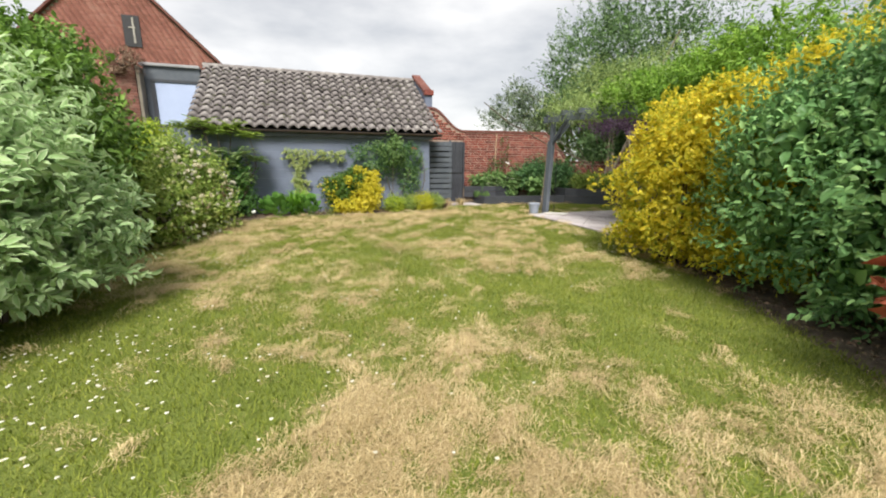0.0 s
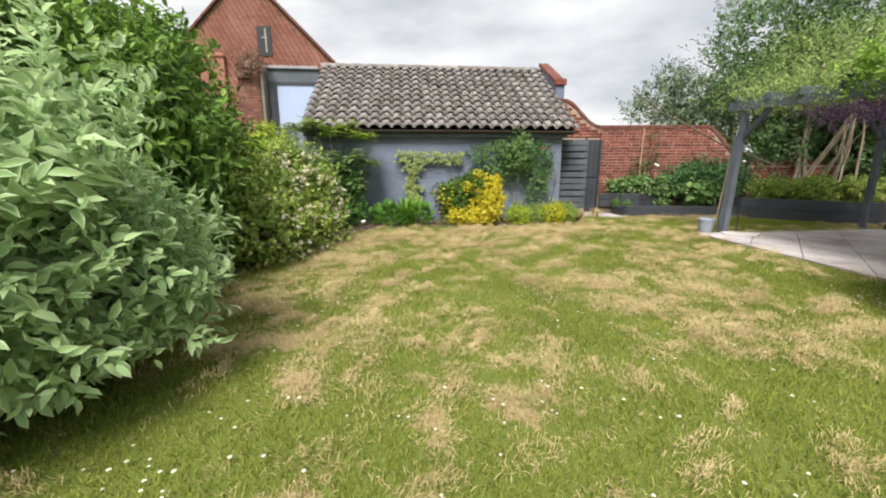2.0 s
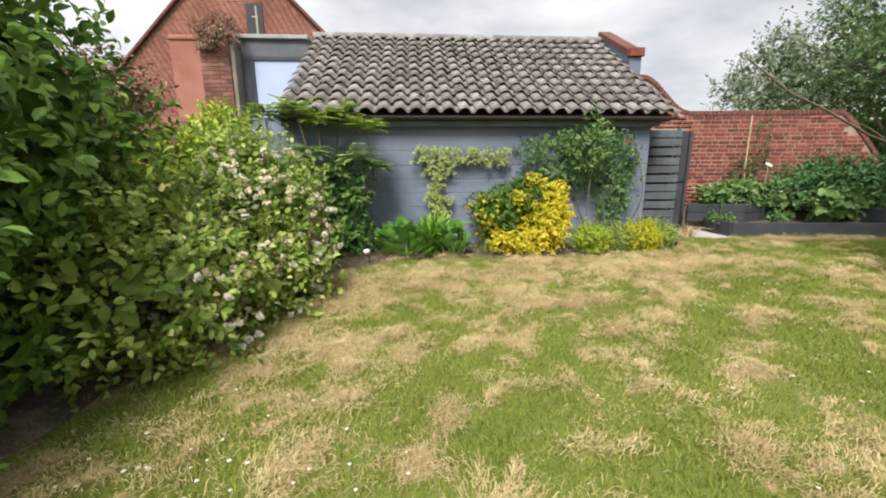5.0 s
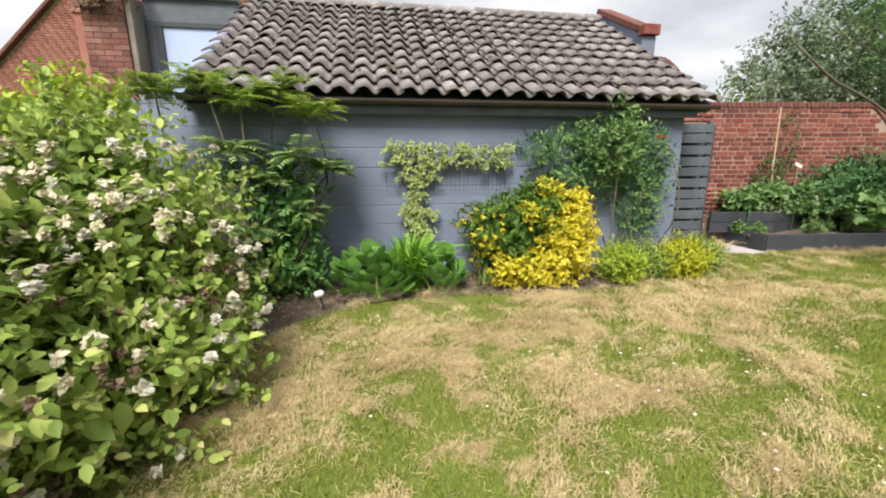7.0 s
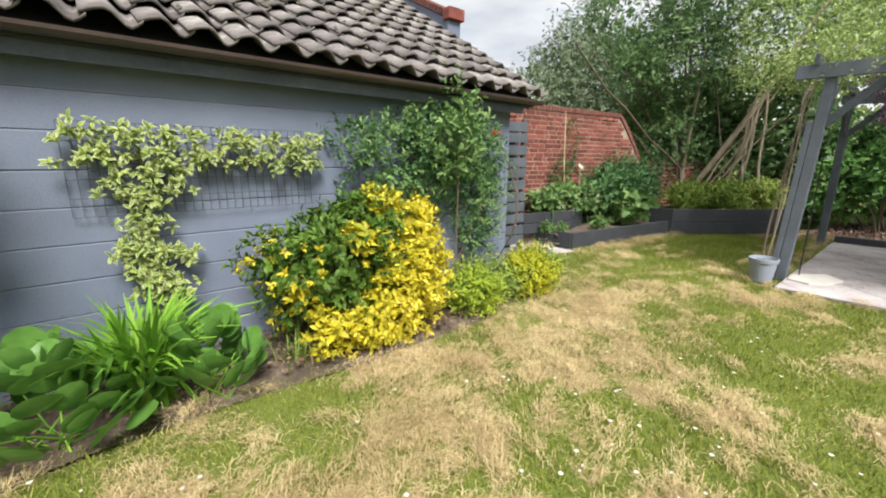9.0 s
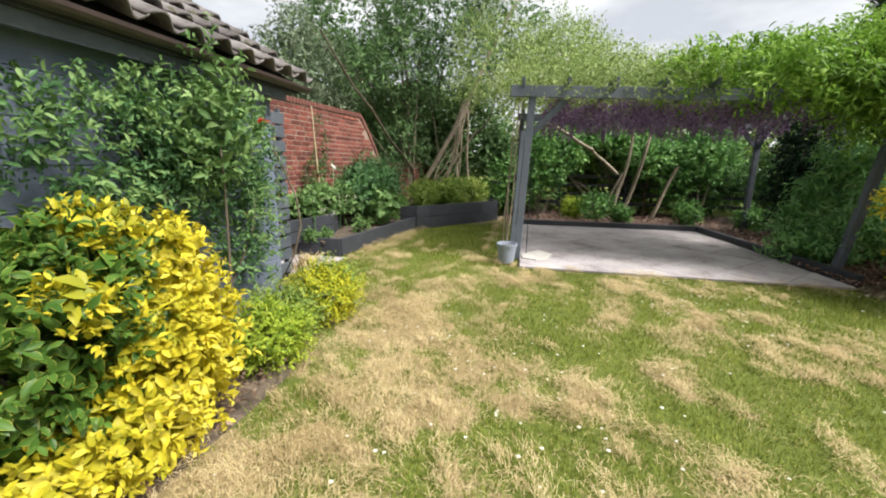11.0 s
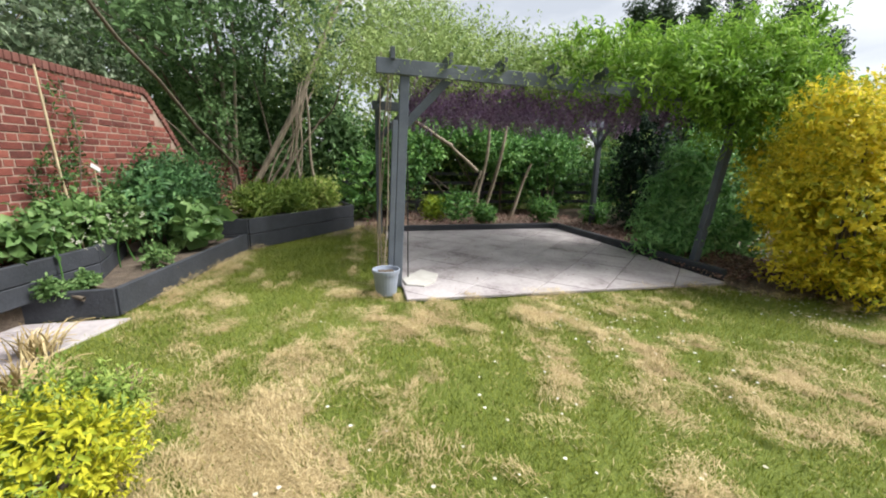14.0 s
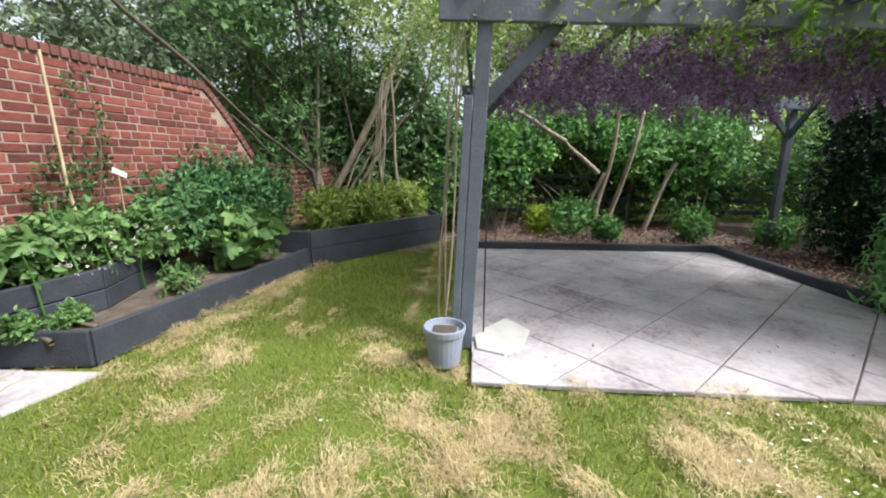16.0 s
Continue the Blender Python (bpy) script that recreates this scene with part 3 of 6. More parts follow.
def build_ground():
    fine_x = np.arange(-5, 12.01, 0.1)
    fine_y = np.arange(-1.5, 13.01, 0.1)
    xs = np.concatenate([[-400, -120, -40, -15, -8], fine_x, [16, 25, 60, 160, 400]])
    ys = np.concatenate([[-400, -120, -40, -12, -4], fine_y, [16, 25, 60, 160, 400]])
    X, Y = np.meshgrid(xs, ys)
    Z = np.zeros_like(X)
    S = np.zeros_like(X)
    for i in range(X.shape[0]):
        for j in range(X.shape[1]):
            x, y = X[i, j], Y[i, j]
            if in_bed(x, y):
                S[i, j] = 0.6
                Z[i, j] = -0.05
                continue
            if -5 <= x <= 6 and -1.5 <= y <= 12:
                S[i, j] = straw_mask(x, y) * 0.9
                Z[i, j] = -0.012 + 0.02 * noise.noise(Vector((x * 1.3, y * 1.3, 0))) + 0.014 * max(0, S[i, j] - 0.45)
            else:
                S[i, j] = 0.2
                Z[i, j] = -0.02
    h, w = X.shape
    V = np.stack([X, Y, Z], -1).reshape(-1, 3)
    idx = np.arange(h * w).reshape(h, w)
    F = np.stack([idx[:-1, :-1], idx[:-1, 1:], idx[1:, 1:], idx[1:, :-1]], -1).reshape(-1, 4)
    me = raw_mesh("ground", V, F)
    a = me.attributes.new("straw", "FLOAT", "POINT")
    a.data.foreach_set("value", S.ravel().astype(np.float32))
    g = part("ground", me, ground_material(), smooth=True)
    tagged(g, "mown green lawn with patches of dry raked thatch", "lawn", kind="structure")


build_ground()


def bed(name, outline, label, z=-0.004):
    """A raised skin of soil inside an outline, slightly lumpy."""
    bm = bmesh.new()
    f = bm.faces.new([bm.verts.new((x, y, z)) for x, y in outline])
    bmesh.ops.triangulate(bm, faces=[f])
    for _ in range(4):
        long_ = [e for e in bm.edges if e.calc_length() > 0.25]
        if not long_:
            break
        bmesh.ops.subdivide_edges(bm, edges=long_, cuts=1)
        bmesh.ops.triangulate(bm, faces=bm.faces[:])
    bmesh.ops.recalc_face_normals(bm, faces=bm.faces[:])
    if sum(f.normal.z for f in bm.faces) < 0:
        bmesh.ops.reverse_faces(bm, faces=bm.faces[:])
    for v in bm.verts:
        if v.is_boundary:
            v.co.z = -0.03
        else:
            v.co.z += 0.004 + 0.025 * noise.noise(Vector((v.co.x * 2.5, v.co.y * 2.5, 0)))
    ob = part(name, bm, M["soil"])
    tagged(ob, label, "flower bed", kind="structure")
    return ob


bed("soil_bed", LEFT_BED, "brown soil bed with leaf litter under the shrubs")
bed("bark_bed", RIGHT_BED, "dark bark and soil under the shrubs round the patio")

# ---- shed ----
SHED_Y, SHED_L, SHED_R = 11.2, -3.2, 3.6
EAVE_Y, EAVE_Z, RIDGE_Y, RIDGE_Z = 10.98, 2.14, 14.15, 4.04
ROOF_L, ROOF_R = -2.36, 3.88
TILE_W, TILE_ROWS = 0.2495, 11


def shed_walls():
    t = thing("shed", (0, 0, 0), "low block-built outbuilding painted blue-grey beside the lawn", "outbuilding")
    # Shows between the courses as pale lines, a painted highlight of the block edges.
    part("back_core", new_box(SHED_L, SHED_R - 0.01, SHED_Y + 0.007, 16.5, -0.05, 2.06), M["mortar_lit"], t)
    bm = bmesh.new()
    z, row = 0.0, 0
    while z < 2.05:
        h = min(0.219, 2.06 - z)
        box(bm, SHED_L, SHED_R, SHED_Y + rng.uniform(-0.0015, 0.0015), SHED_Y + 0.06, z, z + h, 0.005)
        z += 0.2235
        row += 1
    tagged(part("blockwork", bm, M["blockwork"], t, "blue-grey painted concrete blockwork"), kind="stuff")
    part("gable_end", new_box(SHED_R - 0.008, SHED_R + 0.002, SHED_Y + 0.07, 14.0, -0.05, 2.06), M["blockwork"], t)
    part("fascia", new_box(ROOF_L + 0.05, SHED_R + 0.06, SHED_Y - 0.13, SHED_Y - 0.1, 1.93, 2.1), M["timber_grey"], t, "blue-grey painted timber fascia")
    part("soffit", new_box(ROOF_L + 0.05, SHED_R + 0.06, SHED_Y - 0.1, SHED_Y - 0.004, 1.96, 1.985), M["timber_grey"], t)
    # half-round gutter
    bm = bmesh.new()
    n = 8
    rows = []
    for x in (ROOF_L, ROOF_R + 0.02):
        outer = [bm.verts.new((x, EAVE_Y + 0.02 - 0.055 * math.cos(a), 2.075 - 0.05 * math.sin(a))) for a in np.linspace(0, math.pi, n)]
        inner = [bm.verts.new((x, EAVE_Y + 0.02 - 0.049 * math.cos(a), 2.075 - 0.044 * math.sin(a))) for a in np.linspace(math.pi, 0, n)]
        rows.append(outer + inner)
    k = len(rows[0])
    for i in range(k):
        bm.faces.new((rows[0][i], rows[0][(i + 1) % k], rows[1][(i + 1) % k], rows[1][i]))
    bm.faces.new(rows[0])
    bm.faces.new(rows[1][::-1])
    part("gutter", bm, M["gutter"], t, "brown plastic gutter", smooth=False)
    # roof deck under the tiles
    th = math.atan2(RIDGE_Z - EAVE_Z, RIDGE_Y - EAVE_Y)
    bm = bmesh.new()
    pts = [(EAVE_Y + 0.06, EAVE_Z - 0.05), (RIDGE_Y, RIDGE_Z - 0.05), (RIDGE_Y + 3.0, EAVE_Z - 0.05), (RIDGE_Y + 3.0, EAVE_Z - 0.13), (EAVE_Y + 0.06, EAVE_Z - 0.13)]
    a = [bm.verts.new((ROOF_L + 0.03, y, z)) for y, z in pts]
    b = [bm.verts.new((ROOF_R - 0.06, y, z)) for y, z in pts]
    for i in range(5):
        bm.faces.new((a[i], a[(i + 1) % 5], b[(i + 1) % 5], b[i]))
    bm.faces.new(a[::-1])
    bm.faces.new(b)
    bmesh.ops.recalc_face_normals(bm, faces=bm.faces[:])
    part("roof_deck", bm, M["timber_dark"], t)
    # ridge
    x = ROOF_L - 0.02
    r0 = None
    while x < ROOF_R - 0.1:
        bm = bmesh.new()
        ring = []
        for xx, r in ((0, 0.115), (0.44, 0.105)):
            ring.append([bm.verts.new((xx, r * math.cos(q), 0.85 * r * math.sin(q))) for q in np.linspace(-0.1, math.pi + 0.1, 9)] + [bm.verts.new((xx, (r - 0.015) * math.cos(q), 0.85 * (r - 0.015) * math.sin(q))) for q in np.linspace(math.pi + 0.1, -0.1, 9)])
        k = len(ring[0])
        for i in range(k):
            bm.faces.new((ring[0][i], ring[0][(i + 1) % k], ring[1][(i + 1) % k], ring[1][i]))
        bm.faces.new(ring[0])
        bm.faces.new(ring[1][::-1])
        part("ridge_tile", bm, M["pantile"], t, at=(x, RIDGE_Y, RIDGE_Z - 0.02))
        x += 0.43
    # parapet gable with brick coping
    px0, px1 = 3.97, 4.19
    bm = bmesh.new()
    prof = [(12.8, 0.0), (12.8, 3.4), (14.24, 4.14), (14.24, 0.0)]
    a = [bm.verts.new((px0, y, z)) for y, z in prof]
    b = [bm.verts.new((px1, y, z)) for y, z in prof]
    for i in range(4):
        bm.faces.new((a[i], a[(i + 1) % 4], b[(i + 1) % 4], b[i]))
    bm.faces.new(a[::-1])
    bm.faces.new(b)
    bmesh.ops.recalc_face_normals(bm, faces=bm.faces[:])
    part("parapet", bm, M["blockwork"], t, "grey rendered parapet")
    n = 20
    for i in range(n):
        u = i / n
        y, z = 12.84 + 1.42 * u, 3.44 + 0.73 * u
        bm = new_box(-0.14, 0.14, 0.0, 0.068, 0.0, 0.09, 0.006)
        bmesh.ops.rotate(bm, cent=(0, 0, 0), matrix=Matrix.Rotation(0.475, 3, "X"), verts=bm.verts)
        part("coping_brick", bm, M["brick_cap"], t, at=((px0 + px1) / 2, y, z))
    part("kneeler", new_box(px0 - 0.04, px1 + 0.04, 12.7, 12.86, 3.38, 3.54, 0.01), M["brick"], t, "red brick kneeler")
    part("parapet_cap", new_box(px0 - 0.01, px1 + 0.01, 12.76, 12.9, 2.75, 3.376, 0.01), M["blockwork"], t)
    return t, th


shed, PITCH = shed_walls()


def pantile_mesh(seed):
    n, w, ln, th = 11, TILE_W + 0.03, 0.385, 0.02
    V, F = [], []
    for yy, dz in ((0.0, 0.058), (ln, 0.0)):
        for k in (0, 1):
            for i in range(n):
                u = i / (n - 1)
                z = 0.04 * math.sin(2 * math.pi * (u - 0.06)) + 0.01 * math.cos(4 * math.pi * u)
                V.append((u * w, yy + (0.012 * math.sin(i + seed) if yy == 0 and seed == 2 and i < 3 else 0), z + dz - k * th))
    a, b, c, d = 0, n, 2 * n, 3 * n
    for i in range(n - 1):
        F.append((a + i, a + i + 1, c + i + 1, c + i))
        F.append((b + i + 1, b + i, d + i, d + i + 1))
        F.append((b + i, b + i + 1, a + i + 1, a + i))
    F.append((a, c, d, b))
    F.append((a + n - 1, b + n - 1, d + n - 1, c + n - 1))
    me = raw_mesh("pantile", V, F)
    me.materials.append(M["pantile"])
    me.shade_smooth()
    return me


def tiles():
    meshes = [pantile_mesh(i) for i in range(3)]
    gauge = math.hypot(RIDGE_Y - EAVE_Y, RIDGE_Z - EAVE_Z) / TILE_ROWS
    cols = 25
    for r in range(TILE_ROWS):
        for c in range(cols):
            ob = new("pantile", meshes[int(rng.integers(0, 3))])
            ob.parent = shed
            s = r * gauge - 0.03
            y = EAVE_Y + s * math.cos(PITCH)
            z = EAVE_Z + s * math.sin(PITCH) - 0.01
            ob.location = (ROOF_L + c * TILE_W + rng.normal(0, 0.004), y, z + rng.uniform(0, 0.005))
            ob.rotation_euler = (PITCH + rng.normal(0, 0.008), rng.normal(0, 0.015), rng.normal(0, 0.012))
    mo = np.array([(rng.uniform(ROOF_L + 0.2, ROOF_R - 0.2), rng.uniform(0.2, 3.3)) for _ in range(260)])
    P = np.column_stack([mo[:, 0], EAVE_Y + mo[:, 1] * math.cos(PITCH), EAVE_Z + mo[:, 1] * math.sin(PITCH) + 0.065])
    V, F = [], []
    for p in P:
        r = rng.uniform(0.012, 0.045)
        i = len(V)
        for a in range(6):
            q = r * rng.uniform(0.6, 1.2)
            V.append((p[0] + q * math.cos(a * 1.047), p[1] + q * math.sin(a * 1.047), p[2] + q * math.sin(a * 1.047) * math.tan(PITCH)))
        V.append((p[0], p[1], p[2] + 0.02))
        F += [(i + a, i + (a + 1) % 6, i + 6) for a in range(6)]
    tagged(part("moss", raw_mesh("moss", V, F), M["moss"], shed, "dark moss cushions"), kind="stuff")


tiles()

# ---- flat-roofed extension with a window, and the brick stub ----
def extension():
    t = thing("extension", (0, 0, 0), "grey timber-clad flat-roofed box with a pale window behind the tiled roof", "outbuilding")
    y, l, r, top, bot = 13.7, -3.76, -2.4, 3.83, 2.3
    part("wall", new_box(l, r, y + 0.04, 16, 2.062, top), M["timber_grey"], t)
    part("frame_top", new_box(l, r, y - 0.01, y + 0.038, top - 0.33, top, 0.006), M["timber_grey"], t)
    part("frame_side", new_box(l, l + 0.13, y - 0.01, y + 0.038, 2.07, top - 0.332, 0.006), M["timber_grey"], t)
    part("window_frame", new_box(l + 0.132, l + 0.235, y - 0.03, y + 0.038, bot, top - 0.4, 0.004), M["timber_dark"], t)
    part("window_frame", new_box(l + 0.132, r, y - 0.03, y + 0.038, top - 0.398, top - 0.332, 0.004), M["timber_dark"], t)
    part("window_sill", new_box(l + 0.1, r, y - 0.08, y + 0.038, bot - 0.07, bot - 0.002, 0.004), M["timber_dark"], t)
    part("pane", new_box(l + 0.237, r, y, y + 0.02, bot, top - 0.4), M["steel"], t, "pale blue frosted pane")
    part("roof_edge", new_box(l - 0.07, r, y - 0.08, y + 0.2, top + 0.002, top + 0.08, 0.01), M["lead"], t, "grey lead roof edge")
    part("roof", new_box(l - 0.05, r, y + 0.202, 16, top + 0.002, top + 0.06), M["lead"], t)
    return t


extension()


def brick_wall_mesh(bm, x0, x1, y0, y1, z0, z1, bl=0.215, bh=0.066, j=0.011, proud=0.012, front=-1):
    z, row = z0, 0
    while z + bh * 0.5 < z1:
        x = x0 - (bl / 2 if row % 2 else 0)
        while x < x1 - 0.02:
            a, b = max(x, x0), min(x + bl, x1)
            if b - a > 0.03:
                o = rng.uniform(-0.002, 0.002)
                box(bm, a, b, y0 - proud + o, y0 + 0.03, z, min(z + bh, z1))
            x += bl + j
        z += bh + j
        row += 1


def brick_stub():
    t = thing("brick_pillar", (0, 0, 0), "old red brick pillar with beige rendered side by the extension", "pillar")
    part("core", new_box(-4.4, -3.86, 13.34, 13.9, 0, 3.76), M["mortar"], t)
    bm = bmesh.new()
    brick_wall_mesh(bm, -4.4, -3.85, 13.34, 13.9, 0.0, 3.8)
    tagged(part("bricks", bm, M["brick_old"], t), kind="stuff")
    part("render_face", new_box(-3.848, -3.765, 13.36, 13.9, 0, 3.76, 0.01), M["render"], t)
    part("wall_return", new_box(-6.2, -4.402, 13.4, 13.6, 0, 2.3), M["brick_far"], t)


brick_stub()


def gable_house():
    t = thing("house", (0, 0, 0), "tall old red brick house gable with chimney", "house")
    y = 22.0
    ax, az, k = -6.85, 9.4, 1.0
    hw = 6.2
    bm = bmesh.new()
    prof = [(ax - hw, -0.05), (ax - hw, az - k * hw), (ax, az), (ax + hw, az - k * hw), (ax + hw, -0.05)]
    a = [bm.verts.new((x, y, z)) for x, z in prof]
    b = [bm.verts.new((x, y + 9, z)) for x, z in prof]
    n = len(prof)
    for i in range(n):
        bm.faces.new((a[i], a[(i + 1) % n], b[(i + 1) % n], b[i]))
    bm.faces.new(a[::-1])
    bm.faces.new(b)
    bmesh.ops.recalc_face_normals(bm, faces=bm.faces[:])
    part("wall", bm, M["render"], t)
    bm = bmesh.new()
    z, row = 3.0, 0
    V, F = [], []
    while z < az - 0.1:
        half = min(hw, (az - z - 0.07) / k)
        x = ax - half + (0.1 if row % 2 else 0)
        while x < ax + half - 0.05:
            b_ = min(x + 0.225, ax + half)
            i = len(V)
            V += [(x, y - 0.012, z), (b_, y - 0.012, z), (b_, y - 0.012, z + 0.068), (x, y - 0.012, z + 0.068), (x, y + 0.01, z), (b_, y + 0.01, z), (b_, y + 0.01, z + 0.068), (x, y + 0.01, z + 0.068)]
            F += [(i, i + 1, i + 2, i + 3), (i + 3, i + 2, i + 6, i + 7), (i, i + 4, i + 5, i + 1), (i + 1, i + 5, i + 6, i + 2), (i, i + 3, i + 7, i + 4)]
            x += 0.235
        z += 0.076
        row += 1
    tagged(part("bricks", raw_mesh("bricks", V, F), M["brick_far"], t), kind="stuff")
    bm.free()
    for sgn in (-1, 1):
        p1 = (ax + sgn * (hw + 0.1), y - 0.06, az - k * (hw + 0.1) + 0.1)
        part("verge", beam(p1, (ax, y - 0.06, az + 0.1), 0.2, 0.09), M["brick_cap"], t, "dark weathered verge")
        part("roof", beam((p1[0], y + 4.5, p1[2] + 0.03), (ax, y + 4.5, az + 0.13), 9, 0.12), M["pantile"], t)
    part("chimney", new_box(-9.4, -8.0, y - 0.2, y - 0.02, 3, 5.9), M["brick_far"], t, "broad red brick chimney breast")
    part("chimney_cap", new_box(-9.45, -7.95, y - 0.26, y - 0.02, 5.9, 6.1, 0.06), M["brick_far"], t, "stone shoulder of the chimney")
    w = place_empty("window", (-6.22, y - 0.02, 6.05))
    w.parent = t
    part("window_frame", new_box(-0.31, 0.31, -0.03, 0.02, 0, 1.25, 0.01), M["black"], w, "dark narrow opening")
    part("pane", new_box(0.04, 0.11, -0.06, -0.032, 0.15, 1.15), M["stone"], w, "pale upright glazing bar")
    part("bar", new_box(-0.1, 0.15, -0.065, -0.034, 0.74, 0.79), M["stone"], w, "pale cross bar")


gable_house()

# ---- garden wall ----
GW_Y = 12.3


def wall_top(x):
    """Height of the garden wall's coping."""
    if x < 4.1:
        return 3.0
    if x < 5.2:
        u = (x - 4.1) / 1.1
        return 2.34 + 0.66 * (0.5 + 0.5 * math.cos(math.pi * u)) ** 1.1
    if x < 8.1:
        return 2.34
    if x < 8.95:
        u = (x - 8.1) / 0.85
        return 2.34 - 0.85 * u ** 1.2
    return 1.37


def gw_line(x):
    return 12.5 if x < 5.2 else 12.5 - (x - 5.2) * 0.1


def garden_wall():
    t = thing("garden_wall", (0, 0, 0), "old red brick garden wall with a swept coping behind the raised bed", "wall")
    xs = np.arange(3.62, 13.0, 0.1)
    bm = bmesh.new()
    prev = None
    for x in xs:
        y = gw_line(x)
        z = wall_top(x) - 0.08
        ring = [bm.verts.new(c) for c in ((x, y, -0.05), (x, y, z), (x, y + 0.22, z), (x, y + 0.22, -0.05))]
        if prev:
            for i in range(4):
                bm.faces.new((prev[i], prev[(i + 1) % 4], ring[(i + 1) % 4], ring[i]))
        else:
            bm.faces.new(ring)
        prev = ring
    bm.faces.new(prev[::-1])
    bmesh.ops.recalc_face_normals(bm, faces=bm.faces[:])
    part("mortar_core", bm, M["mortar"], t)
    return t


garden_wall_ob = garden_wall()


def garden_bricks():
    WALL_TURN = -math.atan(0.1)
    bl, bh, j = 0.213, 0.0645, 0.013

    def brick_mesh(w):
        me = bpy.data.meshes.new("brick")
        bm = new_box(-w / 2, w / 2, 0, 0.05, 0, bh, 0.004)
        bm.to_mesh(me)
        bm.free()
        me.materials.append(M["brick"])
        return me

    full, half = brick_mesh(bl), brick_mesh(0.102)
    far = []
    z, row, n = 0.0, 0, 0
    while z < 3.0:
        x, k = 3.75 - (0.08 if row % 2 else 0), row
        while x < 12.6:
            header = (k % 3 == 2)
            w = 0.102 if header else bl
            c = x + w / 2
            low = 1.96 if c < 5.15 else 0.3
            if z + bh < wall_top(c - w / 2) - 0.09 and z + bh < wall_top(c + w / 2) - 0.09 and z >= low - 0.01:
                y = gw_line(c) - 0.006 + rng.uniform(-0.003, 0.003)
                if 5.15 < c < 8.7 and z > 0.9 and n < 300:
                    ob = new("brick", half if header else full)
                    ob.parent = garden_wall_ob
                    ob.location = (c, y, z + rng.uniform(-0.002, 0.002))
                    ob.rotation_euler = (0, rng.normal(0, 0.006), WALL_TURN + rng.normal(0, 0.006))
                    n += 1
                else:
                    far.append((c - w / 2, c + w / 2, gw_line(c - w / 2) - 0.006, gw_line(c + w / 2) - 0.006 + rng.uniform(-0.003, 0.003), z))
            x += w + j
            k += 1
        z += bh + j
        row += 1
    V, F = [], []
    for x0, x1, ya, yb, z in far:
        i = len(V)
        V += [(x, yy + dy, zz) for zz in (z, z + bh) for dy in (0, 0.05) for x, yy in ((x0, ya), (x1, yb))]
        F += [(i, i + 1, i + 5, i + 4), (i, i + 4, i + 6, i + 2), (i + 1, i + 3, i + 7, i + 5), (i + 4, i + 5, i + 7, i + 6), (i, i + 2, i + 3, i + 1)]
    tagged(part("bricks", raw_mesh("bricks", V, F), M["brick_isl"], garden_wall_ob), kind="stuff")
    # brick-on-edge coping that follows the sweep
    xs = [3.66]
    while xs[-1] < 12.5:
        x = xs[-1]
        slope = (wall_top(x + 0.05) - wall_top(x)) / 0.05
        xs.append(x + 0.078 / math.sqrt(1 + slope * slope))
    cop = brick_mesh(0.066)
    V, F = [], []
    me = bpy.data.meshes.new("coping_brick")
    bm = new_box(-0.033, 0.033, -0.025, 0.25, -0.085, 0.0, 0.006)
    bm.to_mesh(me)
    bm.free()
    me.materials.append(M["brick_cap"])
    for x in xs:
        slope = (wall_top(x + 0.04) - wall_top(x - 0.04)) / 0.08
        ob = new("coping_brick", me)
        ob.parent = garden_wall_ob
        ob.location = (x, gw_line(x) + rng.uniform(-0.003, 0.003), wall_top(x))
        ob.rotation_euler = (0, -math.atan(slope), WALL_TURN if x > 5.2 else 0)
    me2 = bpy.data.meshes.new("soldier_brick")
    bm = new_box(-0.033, 0.033, -0.01, 0.05, 0, 0.19, 0.004)
    bm.to_mesh(me2)
    bm.free()
    me2.materials.append(M["brick"])
    x = 3.78
    while x < 5.14:
        ob = new("soldier_brick", me2)
        ob.parent = garden_wall_ob
        ob.location = (x, 12.488, 1.76)
        x += 0.077


garden_bricks()


def slat_screen():
    t = thing("slatted_screen", (3.62, 11.72, 0), "dark grey horizontal slatted screen beside the shed", "fence")
    for i in range(12):
        z = 0.06 + i * 0.158
        part("slat", beam((0, 0, z + 0.06), (0.83, -0.1, z + 0.06 + 0.01 * math.sin(i * 2.1)), 0.02, 0.125, 0.003), M["timber_grey"], t)
    part("post", new_box(0.77, 0.82, -0.08, -0.03, 0, 1.96, 0.004), M["timber_grey"], t)
    part("post", new_box(0.0, 0.05, 0.022, 0.07, 0, 1.98, 0.004), M["timber_grey"], t)
    part("backing", new_box(0.0, 0.8, 0.1, 0.12, 0, 1.9), M["black"], t)
    g = thing("garden_gate", (4.5, 12.43, 0), "dark grey boarded garden gate, closed, beside the brick wall", "gate")
    d = Vector((1, 0, 0))
    for i in range(5):
        a0, a1 = d * (i * 0.128), d * (i * 0.128 + 0.123)
        part("board", beam((a0.x, a0.y, 1.0), (a1.x, a1.y, 1.0), 0.022, 1.92, 0.003), M["timber_dark"], g)
    part("rail", beam((0.01, -0.024, 1.02), (0.62, -0.024, 1.02), 0.02, 0.1, 0.004), M["timber_dark"], g)
    part("post", new_box(0.645, 0.7, -0.04, 0.03, 0, 1.95, 0.004), M["timber_dark"], g)


slat_screen()


